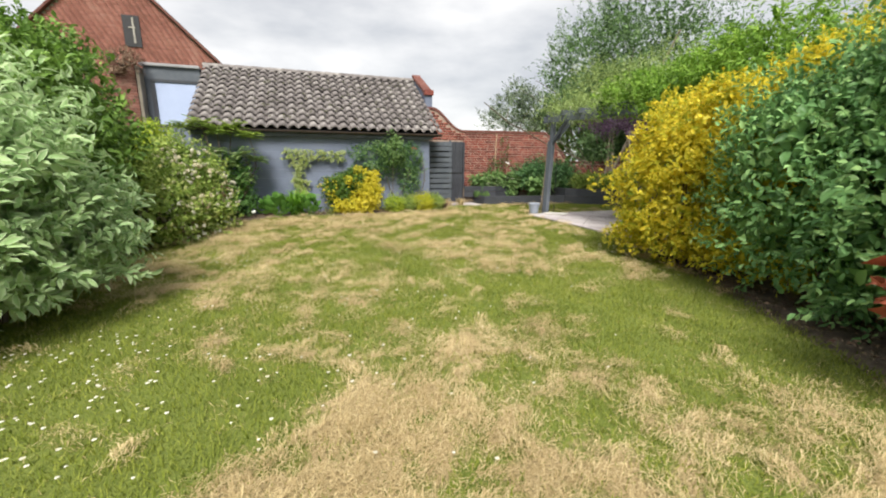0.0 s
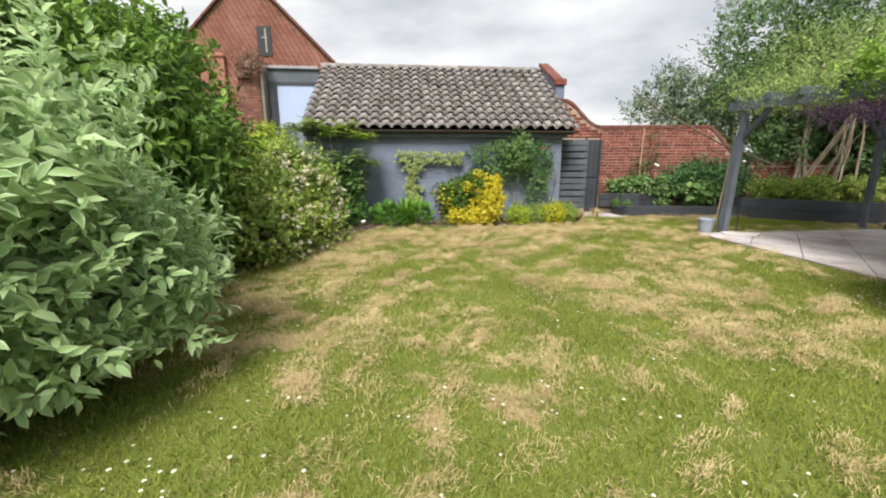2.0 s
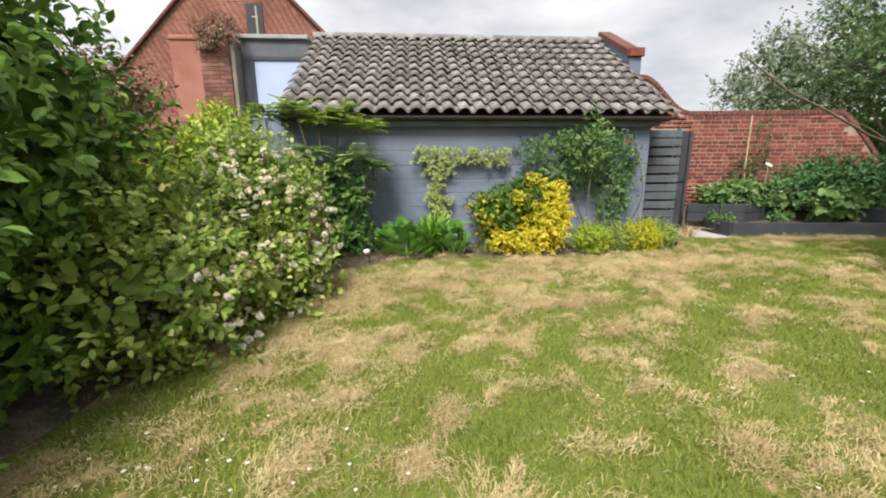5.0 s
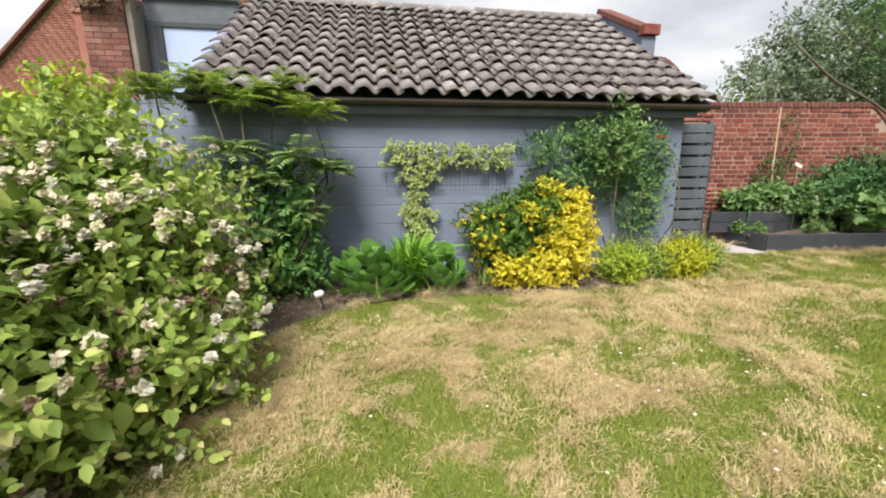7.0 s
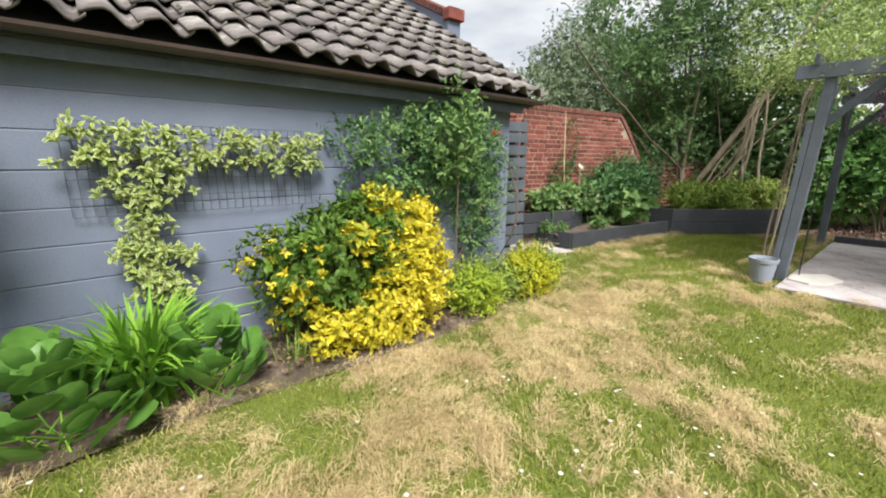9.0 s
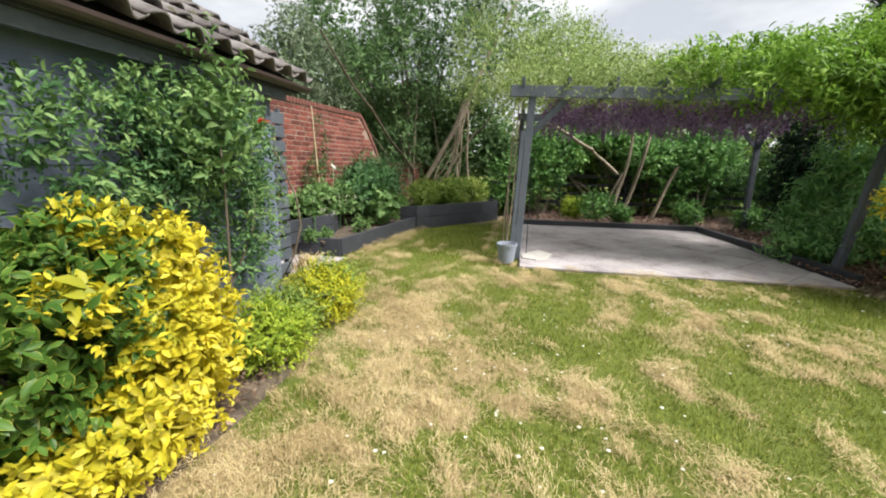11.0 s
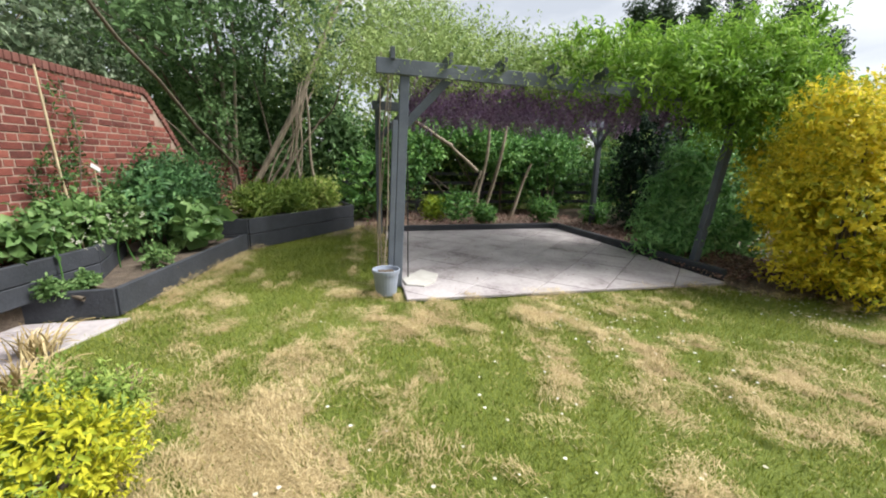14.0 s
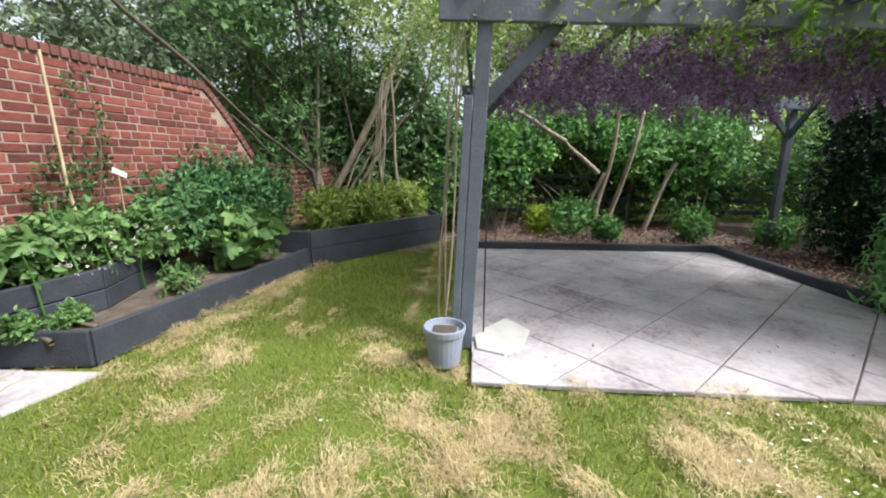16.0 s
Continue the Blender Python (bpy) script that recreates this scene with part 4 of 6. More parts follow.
# ---- raised beds ----
def plank_run(t, p0, p1, z0, z1, material, rows=1, thick=0.05):
    h = (z1 - z0) / rows
    for i in range(rows):
        part("plank", beam((p0[0], p0[1], z0 + h * (i + 0.5)), (p1[0], p1[1], z0 + h * (i + 0.5)), thick, h - 0.008, 0.006), material, t)


def soil_fill(t, pts, z):
    bm = bmesh.new()
    a = [bm.verts.new((x, y, z)) for x, y in pts]
    b = [bm.verts.new((x, y, 0)) for x, y in pts]
    n = len(pts)
    for i in range(n):
        bm.faces.new((a[i], a[(i + 1) % n], b[(i + 1) % n], b[i]))
    bm.faces.new(a)
    bm.faces.new(b[::-1])
    bmesh.ops.recalc_face_normals(bm, faces=bm.faces[:])
    part("soil", bm, M["soil"], t)


def planters():
    t = thing("raised_bed", (0, 0, 0), "low dark grey timber raised bed along the lawn's edge", "planter", "timber raised beds")
    c = [(5.44, 12.3), (5.54, 11.5), (8.3, 11.1)]
    plank_run(t, c[0], c[1], 0, 0.27, M["timber_dark"])
    plank_run(t, c[1], c[2], 0, 0.27, M["timber_dark"])
    soil_fill(t, [(5.47, 12.3), (5.58, 11.53), (8.3, 11.14), (8.4, 12.2)], 0.2)
    t2 = thing("raised_bed", (0, 0, 0), "taller dark grey timber bed of two planks under the tree", "planter", "timber raised beds")
    d = [(8.3, 11.9), (8.26, 11.06), (10.2, 9.5), (10.9, 9.75)]
    for a, b in zip(d, d[1:]):
        plank_run(t2, a, b, 0, 0.5, M["timber_dark"], 2)
    soil_fill(t2, [(8.35, 12.0), (8.35, 11.1), (10.24, 9.58), (13.0, 10.2), (13.0, 11.2)], 0.42)
    t3 = thing("raised_bed", (0, 0, 0), "upper dark grey timber tier against the brick wall", "planter", "timber raised beds")
    e = [(5.3, 12.2), (6.05, 11.9), (6.9, 12.2)]
    e = [(5.1, 12.15), (6.1, 11.92), (7.2, 12.25)]
    for a, b in zip(e, e[1:]):
        plank_run(t3, a, b, 0.2, 0.55, M["timber_dark"], 2)
    soil_fill(t3, [(5.1, 12.25), (6.1, 11.96), (7.15, 12.28)], 0.5)


planters()

# ---- patio ----
PATIO = [(5.5, 8.87), (5.5, 4.95), (9.65, 5.1), (9.6, 8.86)]


def clip_poly(poly, region):
    """The part of a convex outline that lies in a convex region (both clockwise or not)."""
    def side(p, a, b):
        return (b[0] - a[0]) * (p[1] - a[1]) - (b[1] - a[1]) * (p[0] - a[0])
    cx = sum(p[0] for p in region) / len(region)
    cy = sum(p[1] for p in region) / len(region)
    for a, b in zip(region, region[1:] + region[:1]):
        s = 1 if side((cx, cy), a, b) > 0 else -1
        out = []
        for p, q in zip(poly, poly[1:] + poly[:1]):
            sp, sq = side(p, a, b) * s, side(q, a, b) * s
            if sp >= 0:
                out.append(p)
            if sp * sq < 0:
                k = sp / (sp - sq)
                out.append((p[0] + (q[0] - p[0]) * k, p[1] + (q[1] - p[1]) * k))
        poly = out
        if len(poly) < 3:
            return []
    return poly


def slab_bm(poly, z0, z1, shrink):
    cx = sum(p[0] for p in poly) / len(poly)
    cy = sum(p[1] for p in poly) / len(poly)
    bm = bmesh.new()
    rings = []
    for k, z in ((0, z0), (0, z1 - 0.006), (0.008, z1)):
        r = []
        for x, y in poly:
            d = math.hypot(x - cx, y - cy) + 1e-6
            f = max(0.0, (d - shrink - k) / d)
            r.append(bm.verts.new((cx + (x - cx) * f, cy + (y - cy) * f, z)))
        rings.append(r)
    n = len(poly)
    for a, b in zip(rings, rings[1:]):
        for i in range(n):
            bm.faces.new((a[i], a[(i + 1) % n], b[(i + 1) % n], b[i]))
    bm.faces.new(rings[-1])
    bmesh.ops.recalc_face_normals(bm, faces=bm.faces[:])
    return bm


def paving(t, region, angle, origin, sizes, z, shrink=0.007, plain=False):
    ca, sa = math.cos(angle), math.sin(angle)
    v = -11 * sizes[0]
    i = 0
    while v < 8:
        h = sizes[i % len(sizes)]
        u = -11 * sizes[0] + (0.0 if plain else 0.37 * (i % 3))
        j = i
        while u < 8:
            w = sizes[0] if plain else sizes[(j * 2 + 1) % len(sizes)] * (1.25 if j % 3 == 0 else 0.9)
            q = [(u, v), (u + w, v), (u + w, v + h), (u, v + h)]
            q = [(origin[0] + a * ca - b * sa, origin[1] + a * sa + b * ca) for a, b in q]
            c = clip_poly(q, region)
            if len(c) > 2:
                area = abs(sum(p[0] * r[1] - p[1] * r[0] for p, r in zip(c, c[1:] + c[:1]))) / 2
                if area > 0.004:
                    part("slab", slab_bm(c, z - 0.03, z + rng.uniform(-0.003, 0.003), shrink), M["slab"], t)
            u += w
            j += 1
        v += h
        i += 1


def patio():
    t = thing("patio", (0, 0, 0), "pinkish-grey paved patio laid diagonally, with stains and dark joints", "patio", kind="structure")
    bm = bmesh.new()
    f = bm.faces.new([bm.verts.new((x, y, 0.022)) for x, y in PATIO])
    f.normal_update()
    if f.normal.z < 0:
        f.normal_flip()
    part("joint_bed", bm, M["joint"], t)
    paving(t, PATIO, SLAB_ANGLE, (5.9, 8.0), (0.64, 0.65), 0.035, plain=True)
    path = [(4.0, 12.4), (4.3, 11.7), (5.46, 11.36), (5.4, 12.4)]
    t2 = thing("path", (0, 0, 0), "grey paved path at the gate", "path", kind="structure")
    paving(t2, path, 0.2, (4.4, 11.7), (0.6, 0.6), 0.012)
    s = thing("loose_slab", (6.2, 8.63, 0.035), "pale broken slab lying on the patio by the post", "stone")
    part("stone", slab_bm([(-0.26, 0.2), (-0.34, 0.0), (-0.22, -0.14), (0.1, -0.24), (0.34, -0.06), (0.12, 0.12), (-0.05, 0.22)], 0.001, 0.026, 0.0), M["white_slab"], s)


SLAB_ANGLE = radians(45)
patio()


def patio_edges():
    t = thing("timber_edging", (0, 0, 0), "dark grey timber edging round the patio", "edging")
    for a, b in (((5.68, 4.8), (9.62, 5.12)), ((9.6, 5.12), (9.57, 8.85))):
        part("sleeper", beam((a[0], a[1], 0.07), (b[0], b[1], 0.07), 0.09, 0.15, 0.01), M["timber_dark"], t)


patio_edges()


# ---- pergola ----
def pergola():
    t = thing("pergola", (0, 0, 0), "blue-grey painted timber pergola over the patio, overgrown with climbers", "pergola")
    H = 2.3
    P = {"a": (6.08, 8.82), "b": (6.38, 4.25), "c": (10.0, 4.05), "d": (9.2, 8.98)}
    foot = {"a": (0.0, 0.1), "b": (0.04, 0.33), "c": (0.0, 0.0), "d": (0.0, 0.0)}
    for k, (x, y) in P.items():
        part("post", beam((x + foot[k][0], y + foot[k][1], 0), (x, y, H), 0.1, 0.1), M["timber_light" if k in "ab" else "timber_grey"], t)
    x, y = P["a"]
    part("post_sleeve", beam((x, y + 0.185, 0), (x, y + 0.103, 1.85), 0.1, 0.06), M["timber_light"], t)
    for p, q in (("a", "b"), ("d", "c")):
        (x0, y0), (x1, y1) = P[p], P[q]
        part("beam", beam((x0 - 0.078, y0 + (0.3 if p == "a" else 0.1), H + 0.075), (x1 - 0.078, y1 - 0.12, H - 0.035), 0.05, 0.15), M["timber_light"], t)
    for p, q, d in (("a", "b", -1), ("b", "a", 1), ("d", "c", -1), ("c", "d", 1)):
        x0, y0 = P[p]
        x1, y1 = P[q]
        ux = (x1 - x0) / abs(y1 - y0)
        part("brace", beam((x0, y0, H - 0.5), (x0 + ux * 0.5, y0 + d * 0.5, H + 0.02), 0.045, 0.09), M["timber_grey"], t)
    for p, q in (("a", "d"), ("b", "c")):
        x0, y0 = P[p]
        part("brace", beam((x0, y0, H - 0.5), (x0 + 0.5, y0, H + 0.02), 0.045, 0.09), M["timber_grey"], t)
        x1, y1 = P[q]
        part("brace", beam((x1, y1, H - 0.5), (x1 - 0.5, y1, H + 0.02), 0.045, 0.09), M["timber_grey"], t)
    for i in range(8):
        y = 8.95 - i * 0.6
        part("rafter", beam((5.96, y, H + 0.19 - i * 0.014), (9.6, y, H + 0.18), 0.045, 0.12), M["timber_grey"], t)
    return t


pergola()


def plant_pot():
    t = thing("plant_pot", (5.8, 9.06, 0), "grey-blue plastic pot of soil at the foot of the pergola post", "plant pot")
    bm = bmesh.new()
    prof = [(0.0, 0.0), (0.105, 0.0), (0.11, 0.012), (0.136, 0.235), (0.146, 0.238), (0.151, 0.282), (0.145, 0.287), (0.137, 0.284), (0.128, 0.24), (0.0, 0.242)]
    rings = []
    for r, z in prof:
        if r == 0:
            rings.append([bm.verts.new((0, 0, z))])
        else:
            rings.append([bm.verts.new((r * math.cos(a), r * math.sin(a), z)) for a in np.linspace(0, 2 * math.pi, 24, endpoint=False)])
    for a, b in zip(rings, rings[1:]):
        for i in range(24):
            q = [a[i % len(a)], a[(i + 1) % len(a)], b[(i + 1) % len(b)], b[i % len(b)]]
            q = list(dict.fromkeys(q))
            if len(q) > 2:
                bm.faces.new(q)
    bmesh.ops.recalc_face_normals(bm, faces=bm.faces[:])
    part("body", bm, M["pot"], t, smooth=False)
    part("soil", new_box(-0.085, 0.085, -0.085, 0.085, 0.243, 0.256, 0.01), M["soil"], t)


plant_pot()

# ---- shrubs along the left border ----
shrub("dogwood_shrub", (-2.6, 4.1, 0), "large pale green variegated dogwood beside the lawn", "shrub",
      [(0.1, -0.35, 0.75, 0.85, 0.75, 0.7), (0.25, 0.3, 0.7, 0.85, 0.8, 0.65), (0.0, 0.0, 1.3, 0.85, 0.85, 0.72), (-0.4, 0.2, 1.0, 0.8, 0.9, 0.85), (0.3, 0.1, 0.55, 0.75, 0.7, 0.4), (-0.5, -0.6, 0.9, 0.8, 0.8, 0.75)],
      18000, 0.092, L["cornus"], 14, per=7, twig=0.22, width=0.42, up=0.45, low=0.28, satellites=2)
shrub("hedge_shrub", (-3.1, 6.65, 0), "tall dense mid-green shrub with oval leaves beside the lawn", "shrub",
      [(0.1, -0.8, 0.9, 0.9, 0.9, 0.9), (-0.1, 0.3, 0.95, 0.8, 0.8, 0.8), (0.0, -0.5, 1.9, 0.9, 1.0, 0.8), (0.05, 0.8, 1.7, 0.8, 0.9, 0.8), (-0.5, 0.0, 2.5, 0.9, 1.2, 0.7), (-0.9, -1.8, 1.7, 0.9, 1.0, 1.0), (-0.9, -1.5, 2.5, 0.8, 0.9, 0.7)],
      27000, 0.085, L["hedge"], 16, per=7, twig=0.2, width=0.55, satellites=2)
shrub("background_tree", (-5.2, 4.6, 0), "leafy green tree behind the border shrubs", "tree",
      [(0, -2, 1.8, 1.2, 1.6, 1.2), (0, 0, 2.3, 1.3, 1.6, 1.2), (-0.2, 2, 2.0, 1.2, 1.6, 1.2), (0.2, -3.8, 1.6, 1.2, 1.4, 1.4)],
      14000, 0.1, L["hedge"], 10, per=7, twig=0.25, width=0.5, satellites=2)
vib = shrub("viburnum_shrub", (-2.15, 8.65, 0), "straggly flowering shrub with cream blossom and dull leaves", "shrub",
            [(0.0, -0.5, 0.5, 0.6, 0.75, 0.48), (-0.1, -1.2, 0.5, 0.55, 0.6, 0.48), (-0.3, -1.0, 0.95, 0.4, 0.5, 0.35), (0.15, 0.3, 0.65, 0.6, 0.65, 0.55), (-0.1, -0.1, 0.75, 0.55, 0.75, 0.4), (0.15, 0.65, 1.1, 0.45, 0.5, 0.45), (0.3, 0.0, 0.3, 0.5, 0.75, 0.28), (-0.1, 0.6, 1.35, 0.35, 0.35, 0.35)],
            15000, 0.065, L["viburnum"], 16, per=6, twig=0.2, width=0.62, inner=0.15, depth=0.45, lump=0.3, satellites=1)
crown("blossom", [(0.0, -0.5, 0.55, 0.64, 0.8, 0.5), (0.2, 0.3, 0.75, 0.66, 0.7, 0.62), (0.05, 0.4, 1.1, 0.5, 0.6, 0.42)], 9000, 0.032, L["cream"], vib, per=22, twig=0.05, width=0.8, spread=1.6, inner=0, label="cream-white flower heads", depth=0.1)
crown("faded_blossom", [(0.0, -0.4, 0.45, 0.64, 0.8, 0.45), (0.2, 0.3, 0.6, 0.66, 0.7, 0.52)], 6000, 0.028, L["dead"], vib, per=24, twig=0.05, width=0.7, spread=1.6, inner=0, label="faded brown flower heads", depth=0.12)
crown("white_blossom", [(0.25, -0.5, 0.45, 0.6, 0.8, 0.5), (0.4, 0.3, 0.6, 0.6, 0.7, 0.6), (0.15, 0.65, 1.2, 0.45, 0.5, 0.45)], 5200, 0.03, L["white"], vib, per=34, twig=0.045, width=0.9, spread=1.8, inner=0, label="fresh white lace-cap flower heads", depth=0.04, up=0.6)

mah = thing("mahonia_shrub", (-1.5, 10.65, 0), "leggy shrub with feathery leaf rosettes beside the shed wall", "shrub")
heads = [(-0.85, -0.1, 2.0), (-0.5, 0.05, 2.12), (-0.15, -0.1, 1.95), (0.15, 0.0, 2.05), (0.5, -0.1, 1.85), (0.35, -0.2, 1.45), (0.05, -0.15, 1.2), (-0.25, -0.2, 1.5), (0.6, 0.0, 1.3), (0.3, -0.1, 0.9), (-0.1, -0.1, 0.75)]
stems("stem", mah, [(h[0] * 0.3, h[1] * 0.3, 0) for h in heads], heads, 0.018, 0.008, M["twig"])


def rosettes(parent, centres, fronds, length, leaflet, material, name="rosette", droop=0.35, width=0.3):
    """Rings of pinnate fronds round each centre."""
    Ps, Ds, Ns, Ss = [], [], [], []
    for c in centres:
        for f in range(fronds):
            a = 2 * math.pi * f / fronds + rng.normal(0, 0.2)
            rise = rng.uniform(0.1, 0.9)
            d = np.array([math.cos(a), math.sin(a), 0])
            ln = length * rng.uniform(0.7, 1.15)
            for k in range(9):
                u = (k + 1) / 9
                p = np.array(c) + d * ln * u * 0.9 + np.array([0, 0, ln * (rise * u - droop * u * u * 1.6)])
                tang = unit(d + np.array([0, 0, rise - 2 * droop * 1.6 * u]))
                sd = np.cross(tang, [0, 0, 1.0])
                for s in (-1, 1):
                    Ps.append(p)
                    Ds.append(tang * 0.55 + sd * s)
                    Ns.append([0, 0, 1.0] + rng.normal(0, 0.15, 3))
                    Ss.append(leaflet * (1 - 0.5 * abs(u - 0.45)) * rng.uniform(0.8, 1.15))
    V, F, rim = leaf_arrays(np.array(Ps), np.array(Ds), np.array(Ns), np.array(Ss), width, 0.06, 0.1)
    return part(name, raw_mesh(name, V, F, rim), material, parent)


for h in heads[:5]:
    rosettes(mah, [h], 18, 0.34, 0.13, L["lime_dull"], droop=0.2)["label"] = "young yellow-green rosette"
for h in heads[5:]:
    rosettes(mah, [h], 18, 0.34, 0.13, L["mahonia"], droop=0.24)
crown("lower_leaves", [(0.1, 0, 0.9, 0.45, 0.28, 0.6), (0.0, 0, 0.3, 0.6, 0.35, 0.25)], 2200, 0.07, L["climber"], mah, per=7, twig=0.14, width=0.35)
shrub("philadelphus_shrub", (-3.0, 10.0, 0), "lime-green leafed shrub by the brick pillar", "shrub",
      [(0, 0, 1.3, 0.6, 0.5, 0.5), (0.2, 0.2, 1.75, 0.4, 0.4, 0.3), (-0.4, -0.5, 1.2, 0.6, 0.6, 0.7), (0.5, 0.3, 0.7, 0.5, 0.5, 0.5)],
      6500, 0.07, L["lime"], 9, per=6, twig=0.15)
shrub("dead_bramble", (-3.7, 9.1, 0), "brown dead twiggy climber mass behind the border", "shrub",
      [(0, 0, 1.3, 0.6, 1.0, 0.95), (0, 0.3, 2.0, 0.5, 0.7, 0.5), (-0.3, -0.7, 1.8, 0.5, 0.6, 0.6), (0.2, 1.5, 0.9, 0.6, 0.7, 0.7)],
      9000, 0.06, L["dead"], 24, per=5, twig=0.2)
shrub("pillar_climber", (-4.05, 13.4, 3.8), "grey dead twiggy climber on top of the brick pillar", "climber",
      [(0, 0.0, 0.05, 0.36, 0.25, 0.28), (-0.2, -0.1, -0.35, 0.2, 0.15, 0.3)], 1700, 0.045, L["dead"], 10, per=5, twig=0.12, low=-0.3, inner=0.1)

# ---- bed along the shed ----
def round_leaf_mesh():
    V, F = [(0, 0, 0)], []
    for k, (r, z) in enumerate(((0.55, -0.02), (1.0, 0.06))):
        for i in range(10):
            a = 2 * math.pi * i / 10
            V.append((r * 0.5 * math.cos(a) * (1 + 0.06 * math.sin(3 * a)), 0.5 + r * 0.5 * math.sin(a), z + 0.03 * math.sin(2 * a + k)))
    V[0] = (0, 0.5, 0)
    for i in range(10):
        F.append((0, 1 + i, 1 + (i + 1) % 10))
    G = [(1 + i, 11 + i, 11 + (i + 1) % 10, 1 + (i + 1) % 10) for i in range(10)]
    tri = F + [(a, b, c) for a, b, c, d in G] + [(a, c, d) for a, b, c, d in G]
    me = raw_mesh("leaf", V, tri)
    me.materials.append(L["bergenia"])
    me.shade_smooth()
    return me


def bergenia(x, y, rx, ry, n):
    t = thing("bergenia_clump", (x, y, 0), "clump of glossy paddle-shaped green leaves below the wall", "perennial")
    me = round_leaf_mesh()
    for i in range(n):
        a, r = rng.uniform(0, 2 * math.pi), math.sqrt(rng.random())
        px, py = rx * r * math.cos(a), ry * r * math.sin(a)
        h = 0.4 * (1 - 0.75 * r * r) + rng.uniform(-0.08, 0.05)
        s = rng.uniform(0.11, 0.18)
        ob = new("leaf", me)
        ob.parent = t
        out = math.atan2(py, px) - math.pi / 2 + rng.normal(0, 0.5)
        ob.matrix_basis = pose(px, py, max(0.06, h), rng.uniform(40, 95) - 35 * r * rng.random(), rng.uniform(-20, 20), math.degrees(out)) @ Matrix.Diagonal((s, s * 1.15, s, 1))
    V, F = tubes([limb((rng.normal(0, 0.06), rng.normal(0, 0.06), 0), (rx * 0.7 * math.cos(k), ry * 0.7 * math.sin(k), 0.2), 0.007, 0.005, 0.05, 4) for k in np.linspace(0, 6, 14)], 4)
    part("stalk", raw_mesh("stalk", V, F), L["blade"], t)["kind"] = "stuff"
    return t


bergenia(-0.52, 10.55, 0.44, 0.34, 110)
bergenia(0.2, 10.52, 0.26, 0.24, 55)


def strap_clump(x, y, n, length, label, material, spread=0.6, width=0.03, name="iris_clump"):
    t = thing(name, (x, y, 0), label, "perennial")
    V, F = [], []
    for i in range(n):
        a = rng.uniform(0, 2 * math.pi)
        ln = length * rng.uniform(0.6, 1.1)
        sp = rng.uniform(0.15, spread)
        d, sd = np.array([math.cos(a), math.sin(a)]), np.array([-math.sin(a), math.cos(a)])
        b = rng.normal(0, 0.05, 2)
        k0 = len(V)
        for k in range(6):
            u = k / 5
            r = ln * sp * u ** 1.4
            h = ln * (u - 0.35 * sp * 1.6 * u ** 3)
            w = width * (1 - u ** 2.5) * 0.5 + 0.001
            p = b + d * r
            V += [(p[0] - sd[0] * w, p[1] - sd[1] * w, h), (p[0] + sd[0] * w, p[1] + sd[1] * w, h + 0.004)]
        F += [(k0 + 2 * k, k0 + 2 * k + 1, k0 + 2 * k + 3, k0 + 2 * k + 2) for k in range(5)]
    tagged(part("foliage", raw_mesh("foliage", V, F), material, t), kind="stuff")
    return t


strap_clump(-0.1, 10.66, 300, 0.74, "clump of bright green strap leaves behind the paddle leaves", L["blade"], 0.75, 0.034)
strap_clump(3.85, 10.75, 90, 0.32, "dry brownish grassy tuft at the end of the bed", L["dead"], 0.9, 0.015, "dry_tuft")
strap_clump(4.2, 11.3, 110, 0.3, "dry brownish grassy tuft at the foot of the slatted screen", L["straw"], 0.9, 0.013, "dry_tuft")
strap_clump(4.75, 11.6, 90, 0.28, "dry brownish grassy tuft at the corner of the low bed", L["straw"], 0.9, 0.013, "dry_tuft")
strap_clump(0.75, 10.62, 40, 0.3, "thin seedy weeds in the bed", L["viburnum"], 0.7, 0.01, "weed_tuft")

eu = thing("golden_euonymus", (1.36, 10.76, 0), "rounded bush, half dark green, half bright yellow, at the wall", "shrub")
stems("stem", eu, [(0.05 * i, 0, 0) for i in range(-3, 4)], [(0.18 * i, 0, 0.8) for i in range(-3, 4)], 0.015, 0.006, M["twig"])
crown("green_crown", [(-0.25, 0.0, 0.62, 0.5, 0.34, 0.42), (0.1, 0.05, 0.85, 0.42, 0.3, 0.28)], 4200, 0.055, L["goldgreen"], eu, per=6, twig=0.08, width=0.5)
crown("yellow_crown", [(0.4, -0.08, 0.5, 0.36, 0.33, 0.38), (0.0, -0.24, 0.2, 0.58, 0.25, 0.18), (0.42, -0.04, 0.86, 0.24, 0.22, 0.2), (0.2, -0.26, 0.42, 0.3, 0.2, 0.25), (-0.52, -0.08, 0.5, 0.14, 0.14, 0.13), (-0.12, -0.3, 0.86, 0.1, 0.09, 0.07), (0.16, -0.05, 1.06, 0.15, 0.13, 0.1)], 6800, 0.045, L["gold"], eu, per=6, twig=0.07, width=0.5, label="bright yellow leaves")
tips_ = crown("yellow_tip", [(-0.25, 0.0, 0.6, 0.48, 0.33, 0.4)], 900, 0.04, L["gold"], eu, per=9, twig=0.06, width=0.5, label="bright yellow leaves", depth=0.05, inner=0)
tips_["kind"] = "stuff"
